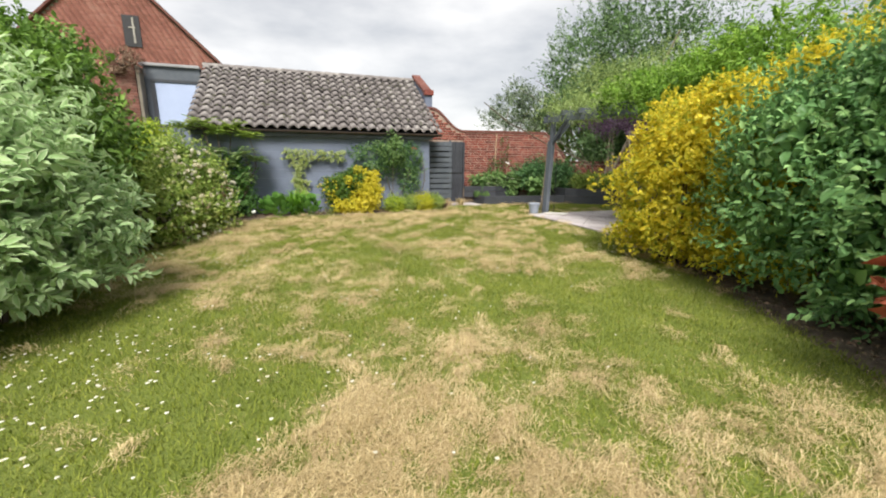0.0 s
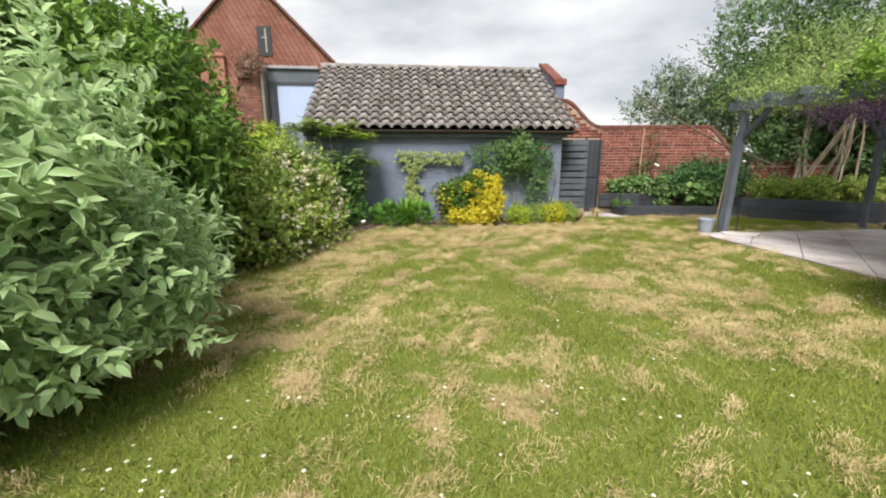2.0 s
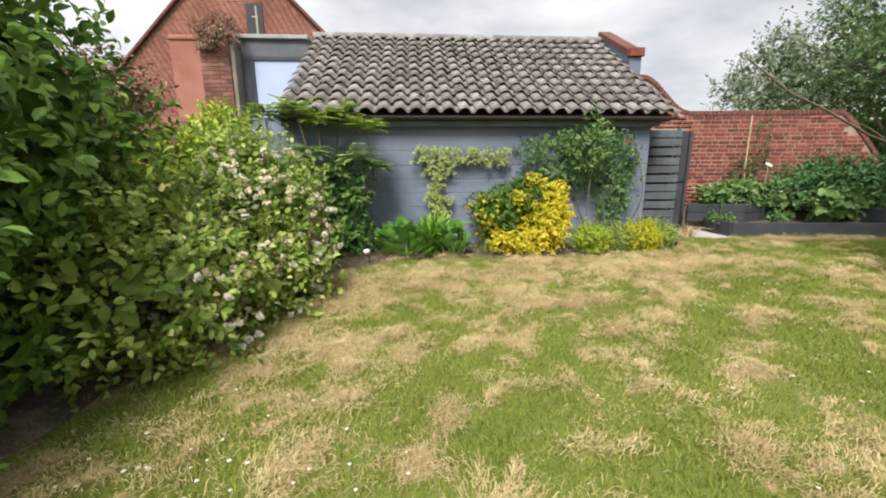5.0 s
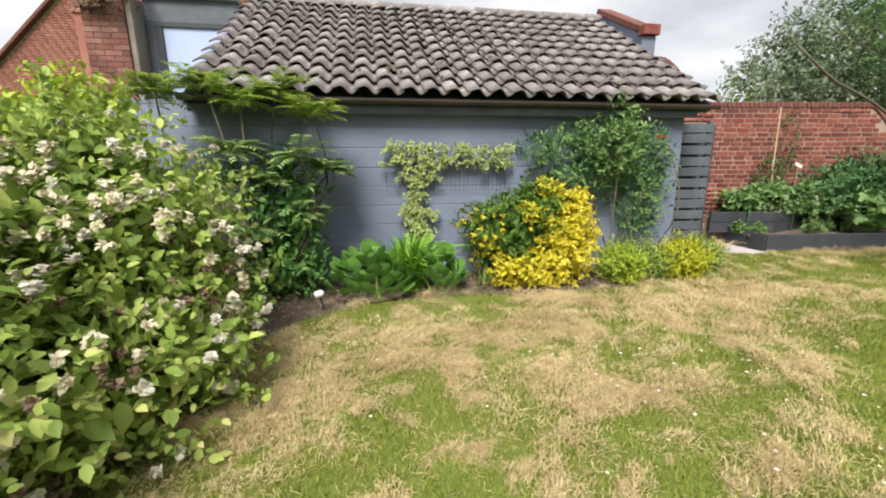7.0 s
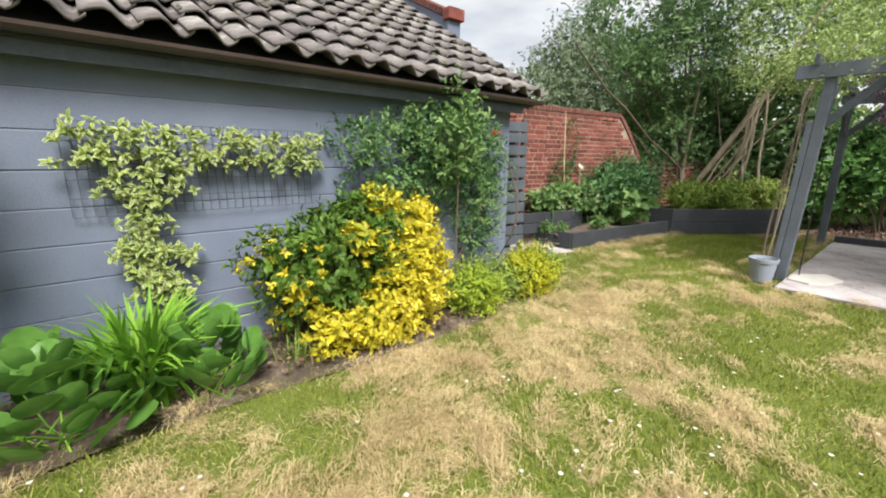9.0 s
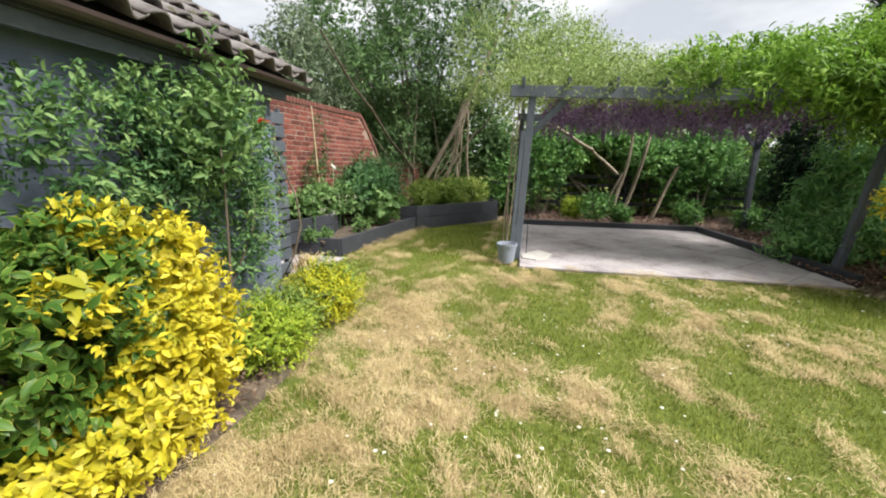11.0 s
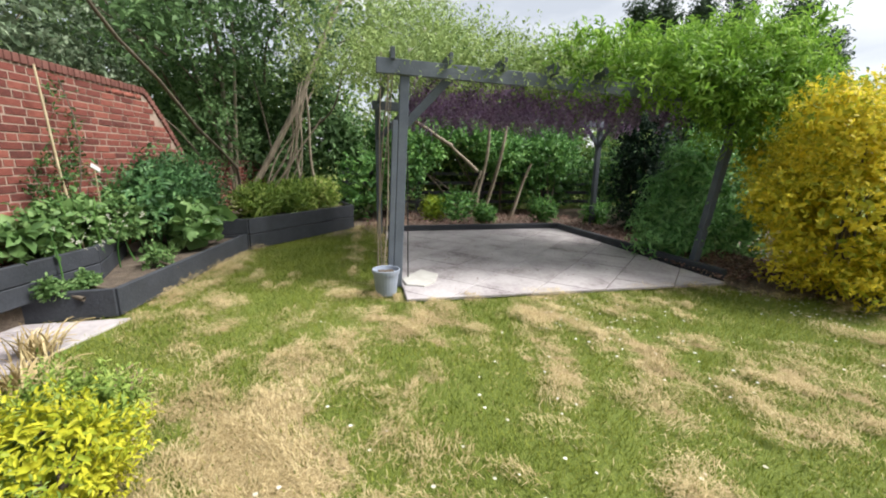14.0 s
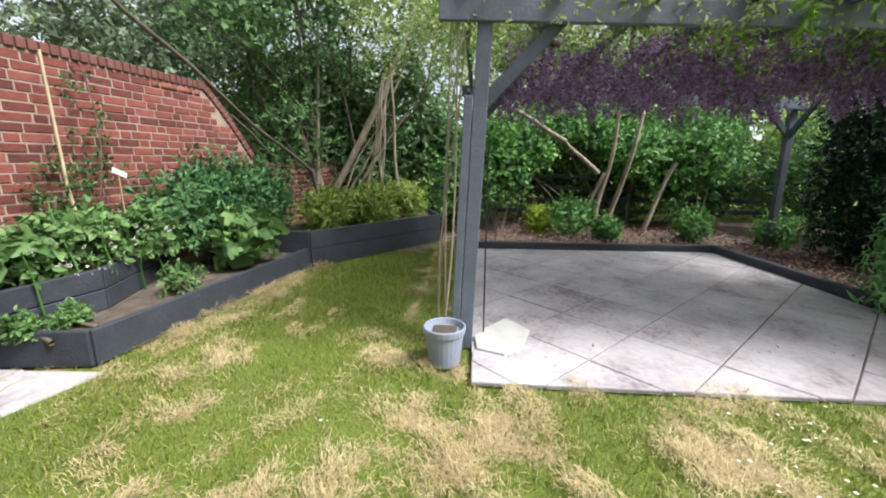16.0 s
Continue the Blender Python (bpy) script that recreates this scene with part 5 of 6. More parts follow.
for x, y, r, h, c in ((2.38, 10.55, 0.26, 0.24, "lime"), (2.8, 10.68, 0.27, 0.22, "viburnum"), (3.2, 10.55, 0.27, 0.27, "goldbud"), (3.55, 10.68, 0.26, 0.24, "viburnum")):
    shrub("low_golden_shrub", (x, y, 0), {"viburnum": "low dull yellow-green bush beside the golden bush", "lime": "low lime-yellow bush near the end of the bed", "goldbud": "low bright yellow bush at the end of the bed"}[c], "shrub",
          [(0, 0, h * 0.9, r, r, h), (r * 0.4, -r * 0.3, h * 0.7, r * 0.7, r * 0.6, h * 0.7)], 2600, 0.03, L[c], 5, per=6, twig=0.08, width=0.38)["group"] = "low bushes along the bed"

cl = thing("wall_climber", (2.4, 11.02, 0), "dark green rose and honeysuckle covering the end of the shed wall", "climber")
stems("stem", cl, [(0.3, 0.05, 0), (0.35, 0.08, 0), (0.7, 0.08, 0), (0.1, 0.08, 0)], [(-0.4, 0.05, 1.6), (0.4, 0.05, 1.7), (0.9, 0.05, 1.6), (0.6, 0, 1.2)], 0.014, 0.006, M["twig"])
crown("crown", [(-0.45, 0.08, 1.45, 0.6, 0.09, 0.34), (0.15, 0.08, 1.52, 0.6, 0.1, 0.34), (0.6, 0.08, 1.4, 0.3, 0.1, 0.42), (0.55, 0.08, 0.85, 0.25, 0.08, 0.45), (-0.1, 0.08, 1.15, 0.5, 0.08, 0.25)], 9500, 0.042, L["rosegreen"], cl, per=7, twig=0.11, width=0.45, inner=0.0, depth=0.5)
crown("young_leaves", [(-0.3, 0.04, 1.45, 0.7, 0.12, 0.4), (0.6, 0.04, 1.1, 0.35, 0.12, 0.7)], 3200, 0.05, L["viburnum2"], cl, per=7, twig=0.14, width=0.4, inner=0.0, depth=0.5, label="lighter young leaves")
crown("blossom", [(0.7, -0.05, 1.3, 0.4, 0.2, 0.5)], 60, 0.03, L["redflower"], cl, per=12, twig=0.02, width=0.8, inner=0, label="small red flowers")
st = thing("standard_tree", (2.44, 10.82, 0), "young thin-stemmed standard tree with a light green top", "tree")
stems("trunk", st, [(0, 0, 0)], [(0.02, 0, 1.45)], 0.01, 0.007, M["twig"], bend=0.02)
crown("crown", [(0.02, 0.0, 1.55, 0.28, 0.18, 0.3), (0.05, 0, 1.85, 0.12, 0.1, 0.25)], 900, 0.055, L["viburnum2"], st, per=6, twig=0.12, width=0.45, inner=0.1)


def garden_light():
    t = thing("garden_light", (-0.98, 10.18, 0), "small white-headed garden spotlight on a dark stake in the bed", "garden light")
    V, F = tubes([[(0, 0, 0, 0.009), (-0.01, 0, 0.07, 0.009), (-0.03, 0, 0.14, 0.009)]], 8)
    part("stake", raw_mesh("stake", V, F), M["black"], t)
    V, F = tubes([[(-0.075, 0, 0.15, 0.004), (-0.07, 0, 0.15, 0.036), (-0.03, 0.0, 0.165, 0.036), (0.0, 0, 0.175, 0.028), (0.012, 0, 0.178, 0.004)]], 14)
    part("head", raw_mesh("head", V, F), M["white_paint"], t, "white lamp head", smooth=True)


garden_light()


def wall_trellis():
    t = thing("wall_trellis", (0, 11.165, 0), "blue-grey wire trellis panel fixed to the wall", "trellis")
    V, F = [], []
    P = []
    for x in np.arange(-0.3, 1.18, 0.052):
        P.append([(x, 0, 1.06, 0.0028), (x, 0, 1.62, 0.0028)])
    for z in np.arange(1.06, 1.63, 0.112):
        P.append([(-0.3, -0.006, z, 0.0028), (1.17, -0.006, z, 0.0028)])
    V, F = tubes(P, 5)
    tagged(part("mesh_panel", raw_mesh("mesh_panel", V, F), M["timber_grey"], t), kind="stuff")


wall_trellis()
iv = thing("wall_ivy", (0, 11.13, 0), "pale cream-rimmed climber trained in a T shape on the wall trellis", "climber")
stems("stem", iv, [(0.03, 0.02, 0.0), (0.05, 0.02, 0.9), (-0.2, 0.03, 1.42)], [(0.05, 0.02, 1.0), (-0.1, 0.02, 1.45), (1.1, 0.03, 1.42)], 0.006, 0.003, M["twig"], n=12, bend=0.06)


def ivy_spots(m):
    segs = [(-0.3, 1.55, 1.2, 1.52, 0.085), (-0.3, 1.42, 1.18, 1.38, 0.09), (-0.1, 1.3, 0.3, 1.22, 0.08), (0.0, 1.25, 0.05, 0.5, 0.15), (-0.15, 0.85, 0.28, 0.78, 0.06), (0.1, 1.3, 0.45, 1.4, 0.06), (-0.05, 0.7, 0.2, 0.55, 0.1)]
    w = np.array([1.5, 1.2, 0.5, 1.3, 0.45, 0.3, 0.7])
    k = rng.choice(len(segs), m, p=w / w.sum())
    S_ = np.array(segs)[k]
    u = rng.random(m)
    x = S_[:, 0] + (S_[:, 2] - S_[:, 0]) * u + rng.normal(0, 1, m) * S_[:, 4] * 0.45
    z = S_[:, 1] + (S_[:, 3] - S_[:, 1]) * u + rng.normal(0, 1, m) * S_[:, 4] * 0.45
    return np.column_stack([x, rng.uniform(-0.06, 0.01, m), z]), np.tile([0, -1.0, 0.25], (m, 1))


crown("leaves", [], 3400, 0.05, L["ivy"], iv, per=7, twig=0.02, width=0.42, spread=1.4, joint=ivy_spots, up=0.2)

# ---- right of the lawn ----
shrub("golden_privet", (4.95, 3.95, 0), "big rounded golden-yellow privet bush beside the patio", "shrub",
      [(-0.05, 0.45, 0.9, 0.7, 0.66, 0.75), (0.15, 0.3, 1.75, 0.6, 0.5, 0.5), (-0.05, -0.35, 0.9, 0.8, 0.8, 0.85), (0.05, 0.25, 1.4, 0.6, 0.55, 0.55), (0.15, -0.45, 1.75, 0.7, 0.7, 0.55), (0.0, -1.3, 1.2, 0.85, 0.9, 1.0), (0.6, -0.6, 1.3, 0.9, 1.0, 1.0), (-0.1, 0.0, 0.42, 0.65, 0.85, 0.32), (0.5, -1.5, 2.0, 0.8, 0.85, 0.7), (0.3, -2.1, 1.1, 0.8, 0.8, 1.0), (0.6, -1.7, 2.6, 0.3, 0.35, 0.5), (-0.05, -1.2, 0.4, 0.75, 0.9, 0.3)], 52000, 0.045, L["privet"], 14, per=7, twig=0.1, width=0.5, low=0.1, lump=0.2, satellites=3)
shrub("green_border_shrub", (4.32, 1.55, 0), "large mid-green arching shrub beside the lawn", "shrub",
      [(0.0, -0.1, 1.0, 0.75, 0.9, 0.9), (-0.05, -1.0, 0.8, 0.85, 0.9, 0.8), (0.1, 0.9, 1.2, 0.62, 0.62, 1.0), (0.3, 0.1, 1.75, 0.7, 0.8, 0.72), (0.3, -0.9, 2.0, 1.0, 1.1, 0.9), (0.3, 0.6, 1.7, 0.5, 0.5, 0.5)], 28000, 0.065, L["border"], 14, per=7, twig=0.22, low=0.08, satellites=2)
shrub("bright_green_shrub", (5.2, 0.9, 0), "tall light green shrub rising behind the border shrub", "shrub",
      [(-0.4, 0, 2.6, 0.9, 0.9, 0.8), (-0.9, -0.5, 2.3, 0.8, 0.9, 0.8)], 8000, 0.1, L["wisteria"], 10, per=9, twig=0.2, width=0.35)
shrub("photinia_shrub", (3.25, 0.55, 0), "small shrub with red young leaves at the border's edge", "shrub",
      [(-0.1, 0.35, 0.75, 0.3, 0.3, 0.3), (0, 0, 1.0, 0.35, 0.4, 0.4)], 700, 0.08, L["red"], 6, per=6, twig=0.12)
shrub("nandina_shrub", (7.05, 4.42, 0), "fresh green shrub with drooping leaves at the patio edge", "shrub",
      [(0, 0.0, 0.5, 0.4, 0.42, 0.42), (0.05, -0.05, 0.95, 0.34, 0.34, 0.36), (-0.05, 0.15, 0.3, 0.42, 0.38, 0.25), (0.0, -0.1, 1.35, 0.25, 0.24, 0.25)], 4200, 0.11, L["nandina"], 10, per=9, twig=0.3, width=0.28, spread=1.1, up=0.1, droop=0.5, inner=0.2)

# ---- bed plants at the brick wall ----
bp_ = thing("vegetable_plants", (6.6, 12.0, 0.2), "mixed leafy green plants before the brick wall", "plants")
stems("stem", bp_, [(-0.9 + 0.3 * i, 0, 0) for i in range(10)], [(-1.0 + 0.32 * i, rng.normal(0, 0.1), rng.uniform(0.5, 1.1)) for i in range(10)], 0.01, 0.004, L["climber"])
crown("tall_leaves", [(0.75, 0, 0.7, 0.4, 0.25, 0.45), (1.2, 0.0, 0.75, 0.5, 0.25, 0.45), (1.7, -0.05, 0.65, 0.45, 0.3, 0.45), (2.25, -0.1, 0.6, 0.4, 0.25, 0.45)], 4800, 0.08, L["rosegreen"], bp_, per=7, twig=0.24, width=0.38, depth=0.6, lump=0.25)
crown("low_leaves", [(-0.8, 0.2, 0.52, 0.35, 0.1, 0.16), (-0.25, 0.18, 0.54, 0.4, 0.12, 0.2), (0.4, 0.12, 0.5, 0.45, 0.16, 0.2), (1.3, -0.2, 0.35, 0.5, 0.2, 0.2)], 3200, 0.08, L["viburnum2"], bp_, per=5, twig=0.16, width=0.6, low=0.34, depth=0.55, lump=0.25)
crown("blossom", [(-0.3, -0.1, 0.5, 0.6, 0.2, 0.18)], 420, 0.016, L["white"], bp_, per=7, twig=0.03, inner=0, label="tiny white flowers")
rh = thing("broad_leaf_plant", (7.6, 11.55, 0.2), "big soft pale green lobed leaves at the bed's edge", "plants")
stems("stem", rh, [(0, 0, 0)] * 6, [(0.3 * math.cos(a), 0.2 * math.sin(a), 0.4) for a in range(6)], 0.012, 0.008, L["blade"])
crown("leaves", [(0, 0, 0.35, 0.42, 0.25, 0.2)], 160, 0.15, L["viburnum2"], rh, per=3, twig=0.1, width=1.0, inner=0.1)
for x, y, r in ((6.55, 11.6, 0.15), (5.5, 11.95, 0.09), (5.75, 11.85, 0.08)):
    shrub("small_bush", (x, y, 0.2), "small rounded bright green herb in the low bed", "plants", [(0, 0, r * 0.8, r, r, r)], 420, 0.035, L["viburnum2"], 3, per=6, twig=0.05, low=0.02)["group"] = "small herbs in the low bed"


def cane(x, y, z0, z1):
    t = thing("cane", (x, y, z0), "pale bamboo cane leaning on the brick wall", "garden cane")
    V, F = tubes([[(0.0, 0, 0, 0.012), (-0.03, 0.1, (z1 - z0) / 2, 0.012), (0.05, 0.2, z1 - z0, 0.01)]], 8)
    part("pole", raw_mesh("pole", V, F), M["cane"], t)


cane(6.22, 12.06, 0.2, 2.25)
vine = thing("wall_vine", (6.55, 12.31, 0.5), "thin dark green vine growing up the brick wall", "climber")
stems("stem", vine, [(0, -0.02, 0)], [(0.1, 0.0, 1.7)], 0.008, 0.005, M["twig"])
crown("leaves", [(0.05, 0, 1.2, 0.13, 0.05, 0.6), (-0.3, -0.05, 0.6, 0.25, 0.08, 0.35)], 900, 0.045, L["dark"], vine, per=5, twig=0.08, inner=0)
lab = thing("plant_marker", (6.62, 12.1, 0.2), "white plastic plant marker among the plants", "garden label")
part("tag", beam((-0.06, 0, 1.13), (0.08, 0, 1.07), 0.01, 0.05, 0.002), M["white_paint"], lab)
part("stake", new_box(-0.004, 0.004, 0, 0.008, 0, 1.1), M["cane"], lab)
shrub("bed_edge_plants", (9.8, 10.7, 0.42), "yellowish green strappy plants in the taller bed", "plants",
      [(-0.7, 0.4, 0.25, 0.5, 0.3, 0.25), (0, -0.1, 0.25, 0.6, 0.3, 0.28), (0.8, -0.5, 0.25, 0.5, 0.3, 0.28)], 3600, 0.1, L["viburnum"], 8, per=6, twig=0.14, width=0.25)

# ---- the multi-stemmed tree with twisting stems ----
tr = thing("multi_stem_tree", (10.9, 10.7, 0.4), "multi-stemmed tree with bare twisting grey stems over the raised bed", "tree")
def bare_stems():
    P = []
    for i in range(10):
        a, w, r = rng.uniform(0, 6.28), rng.uniform(2.5, 5) * rng.choice((-1, 1)), rng.uniform(0.05, 0.15)
        y0, x0 = rng.uniform(-0.35, 0.7), -0.6 + rng.uniform(-0.2, 0.1)
        y1, h = -0.4 + rng.normal(0, 0.14), rng.uniform(1.8, 2.7)
        rad = rng.uniform(0.014, 0.032)
        P.append([(x0 + r * math.cos(a + w * u) * math.sin(3 * u), y0 + (y1 - y0) * u + r * math.sin(a + w * u) + 0.04 * math.sin(9 * u + a), h * u, rad * (1 - 0.4 * u)) for u in np.linspace(0, 1, 22)])
    V, F = tubes(P, 6)
    tagged(part("twisted_stem", raw_mesh("twisted_stem", V, F), M["bark"], tr, "bare pale twisted stems", smooth=True), kind="stuff")
    V, F = tubes([[(-0.6, 0.95, 0, 0.075), (-0.62, 0.66, 0.55, 0.062), (-0.58, 0.2, 1.35, 0.058), (-0.62, -0.22, 2.1, 0.054), (-0.6, -0.5, 2.7, 0.05), (-0.6, -0.85, 3.5, 0.045), (-0.5, -1.4, 4.6, 0.03)]], 9)
    part("leaning_trunk", raw_mesh("leaning_trunk", V, F), M["bark"], tr, "thick pale leaning trunk", smooth=True)
    V, F = tubes([[(-1.0, 0.85, 0.2, 0.03), (-1.35, 0.8, 0.85, 0.026), (-2.1, 0.8, 1.13, 0.024), (-3.0, 0.8, 1.42, 0.022), (-4.0, 0.8, 1.88, 0.02), (-4.6, 0.85, 2.13, 0.018), (-5.4, 0.95, 2.7, 0.012)]], 7)
    part("low_branch", raw_mesh("low_branch", V, F), M["twig"], tr, "long dark branch leaning over the wall's end", smooth=True)
    for b, tp, r in (((-0.3, 1.25, 0), (-0.3, 2.5, 3.3), 0.06), ((-0.2, 1.15, 0), (-0.3, 1.9, 3.6), 0.055), ((-0.1, 1.05, 0), (-0.3, 1.35, 3.8), 0.06), ((-0.5, 1.1, 0), (-0.4, 0.9, 3.6), 0.045), ((-0.4, 1.3, 0), (-1.2, 2.9, 3.0), 0.045), ((0.1, 1.2, 0), (0.2, 1.7, 4.4), 0.05)):
        stems("trunk", tr, [b], [tp], r, r * 0.5, M["bark"], n=10, bend=0.05, sides=7)
    tagged(part("branch", raw_mesh("branch", *tubes([limb(b, t_, 0.022, 0.008, 0.09, 12) for b, t_ in zip(
        [(-0.5, 0.7, 0.2), (-0.9, 1.7, 1.8), (0, 0.5, 2.5), (-0.4, 1.4, 2.0), (0.1, 0.9, 2.2), (0, -0.5, 3.0), (-0.1, 0.4, 1.0), (-0.3, 0.9, 1.0), (0, -0.3, 1.6)],
        [(-2.6, 2.1, 1.9), (-2.6, 2.6, 3.8), (-1.5, -0.8, 4.2), (-3.4, 2.2, 3.4), (-0.6, 2.4, 5.2), (0.8, -1.8, 4.0), (-0.9, 0.9, 3.6), (-1.2, 1.9, 3.3), (-0.9, -1.3, 3.0)])], 5)), M["twig"], tr, smooth=True), kind="stuff")


bare_stems()
crown("crown", [(0, 0, 3.6, 1.3, 1.2, 0.9), (-0.9, 1.2, 3.3, 1.3, 1.1, 1.0), (0.4, 2.8, 4.9, 2.0, 1.8, 1.6), (-1.0, 2.4, 4.2, 1.4, 1.3, 1.2), (0, 0.2, 5.6, 1.8, 1.8, 1.4), (0.8, -1.4, 4.3, 1.3, 1.2, 0.9), (-2.0, 1.8, 2.8, 0.9, 0.7, 0.45), (0.8, 1.2, 2.6, 0.9, 0.8, 0.9), (0.3, 2.2, 3.2, 1.6, 1.2, 1.2), (-0.9, 1.3, 1.5, 0.8, 0.6, 0.8), (-0.1, 1.9, 1.9, 1.0, 0.7, 1.0), (-0.6, 0.3, 4.4, 1.3, 1.2, 1.2)],
      34000, 0.085, L["tree"], tr, per=8, twig=0.3, width=0.4, simple=True, inner=0.15, depth=0.5)
shrub("dark_shrub", (12.3, 11.6, 0), "dark green shrubs and saplings behind the multi-stemmed tree", "shrub",
      [(0, 0, 1.3, 0.9, 1.2, 1.2), (0.3, 1.0, 2.6, 0.9, 1.3, 1.0), (0.2, -1.1, 2.2, 0.9, 1.1, 1.3), (-1.0, 1.6, 1.2, 0.8, 0.7, 0.9), (0.8, 2.6, 2.0, 1.0, 1.2, 1.4)], 15000, 0.1, L["tree"], 9, per=8, twig=0.25, satellites=2)
pl = thing("silvery_tree", (7.25, 13.3, 0), "pale silvery-leafed small tree behind the brick wall", "tree")
stems("trunk", pl, [(0, 0, 0), (0.3, 0.1, 0)], [(0, 0, 3.2), (1.0, 0.2, 3.3)], 0.05, 0.015, M["bark"])
crown("crown", [(-0.5, -0.2, 2.75, 0.7, 0.5, 0.4), (0.0, -0.1, 3.1, 0.75, 0.6, 0.6), (1.1, 0, 3.2, 0.9, 0.7, 0.7), (0.3, 0, 3.7, 0.5, 0.5, 0.4), (2.0, -0.1, 3.0, 0.8, 0.6, 0.55), (1.2, -0.3, 2.5, 0.9, 0.4, 0.35)], 9000, 0.07, L["pale"], pl, per=7, twig=0.2, width=0.42, simple=True, inner=0.1, depth=0.5)

bg = [(14.6, 12.5, 1.8, 4.0, "tree"), (16.5, 8.0, 2.6, 6.3, "rose"), (16.0, 4.0, 2.2, 5.0, "tree"), (15.0, 1.2, 2.0, 3.6, "tree"), (12.6, 16.0, 2.2, 5.2, "tree"), (11.5, -2.0, 2.0, 2.6, "climber"), (14.2, 6.0, 1.6, 3.8, "tree")]
for x, y, r, h, c in bg:
    shrub("background_tree", (x, y, 0), "leafy light green tree beyond the garden" if c == "rose" else "leafy green tree beyond the garden", "tree",
          [(0, 0, h * 0.3, r, r, h * 0.3), (0.3, -0.4, h * 0.7, r * 0.9, r * 0.9, h * 0.3), (-0.6, 0.6, h * 0.5, r, r, h * 0.3)], 11000, 0.13, L["tree2" if c == "tree" else c], 6, per=8, twig=0.4, simple=True, inner=0.12, satellites=2)
shrub("laurel_shrub", (7.7, 3.1, 0), "fresh green leafy shrub between the patio and the golden bush", "shrub",
      [(0, 0, 0.6, 0.6, 0.5, 0.6), (0.2, -0.2, 1.2, 0.5, 0.5, 0.5), (-0.7, 0.1, 0.4, 0.4, 0.4, 0.4)], 3600, 0.09, L["border"], 7, per=7, twig=0.2, inner=0.15)
shrub("conifer", (9.0, 3.55, 0), "very dark green dense evergreen behind the pergola", "tree",
      [(0, 0, 0.9, 0.65, 0.65, 0.9), (0, 0.1, 1.9, 0.6, 0.6, 0.7)], 9000, 0.05, L["conifer"], 5, per=8, simple=True)
shrub("dark_shrub", (12.8, 7.0, 0), "dark green shrubs along the back fence", "shrub",
      [(0.3, -1.8, 1.5, 0.7, 1.2, 0.9), (0.4, 0.0, 1.7, 0.7, 1.2, 0.8), (0.2, 1.6, 1.6, 0.8, 1.0, 0.9), (0.5, 2.8, 1.2, 0.8, 0.9, 1.2), (0, -3.2, 1.1, 0.9, 0.9, 1.1), (0.5, -0.8, 2.4, 0.7, 1.4, 0.5)], 17000, 0.1, L["dark"], 10, per=8, twig=0.25, satellites=2)
shrub("laurel_shrub", (12.0, 5.6, 0), "lighter green shrub among the dark ones at the fence", "shrub",
      [(0, 0, 1.6, 0.5, 0.7, 0.5), (0.1, 2.6, 1.5, 0.45, 0.5, 0.5), (0, 1.2, 2.1, 0.4, 0.6, 0.3)], 3600, 0.1, L["climber"], 6, per=7, twig=0.2, low=0.7)
shrub("dark_shrub", (11.2, 2.2, 0), "dark green shrubs behind the patio", "shrub",
      [(0, 0, 1.1, 1.1, 1.2, 1.1), (-1.5, -0.4, 1.0, 1.1, 1.0, 1.0), (-2.6, 0.3, 0.8, 0.8, 0.8, 0.8)], 9000, 0.085, L["dark"], 8, per=8, twig=0.2, satellites=2)
for x, y, r, c, txt in ((10.6, 5.0, 0.3, "climber", "small bright green plant in the bark bed"), (11.2, 7.6, 0.28, "lime", "small yellow-green plant in the bark bed"), (10.5, 6.5, 0.22, "climber", "small green plant in the bark bed"), (10.1, 3.9, 0.28, "climber", "low green plant by the back post"), (10.8, 7.1, 0.4, "climber", "upright green shrub in the bark bed")):
    shrub("bed_plant", (x, y, 0), txt, "plants", [(0, 0, r, r, r, r)], 700, 0.06, L[c], 4, per=6, twig=0.1)["group"] = "small plants in the bark bed"
shrub("laurel_shrub", (11.3, 8.4, 0), "mid-green leafy shrub at the back of the bark bed", "shrub",
      [(0, 0, 1.2, 0.5, 0.5, 0.7), (0.2, -0.5, 1.8, 0.5, 0.6, 0.5), (0, 0.8, 0.9, 0.5, 0.5, 0.7)], 3000, 0.1, L["climber"], 7, per=7, twig=0.22, inner=0.1)
shrub("elder_shrub", (11.8, 4.3, 0), "fresh green leafy shrub behind the pergola post", "shrub",
      [(0, 0, 1.6, 0.5, 0.6, 0.6), (0, 0.6, 0.8, 0.4, 0.4, 0.4)], 2200, 0.1, L["climber"], 7, per=7, twig=0.22, inner=0.1)
bs = thing("bare_stem_shrub", (11.0, 6.7, 0), "old shrub with pale bare curved stems under the pergola", "shrub")
stems("stem", bs, [(0, -0.2, 0), (0.1, -0.3, 0), (0, 0.3, 0), (0.1, -1.0, 0), (-0.1, -0.1, 1.2), (-0.1, 0.54, 1.78)], [(-0.1, -0.36, 2.3), (-0.1, -0.8, 2.36), (0.1, -0.26, 1.2), (0.0, -1.5, 1.4), (-0.1, 0.54, 1.78), (-0.1, 1.7, 2.4)], 0.05, 0.03, M["bark"], n=10, bend=0.12)

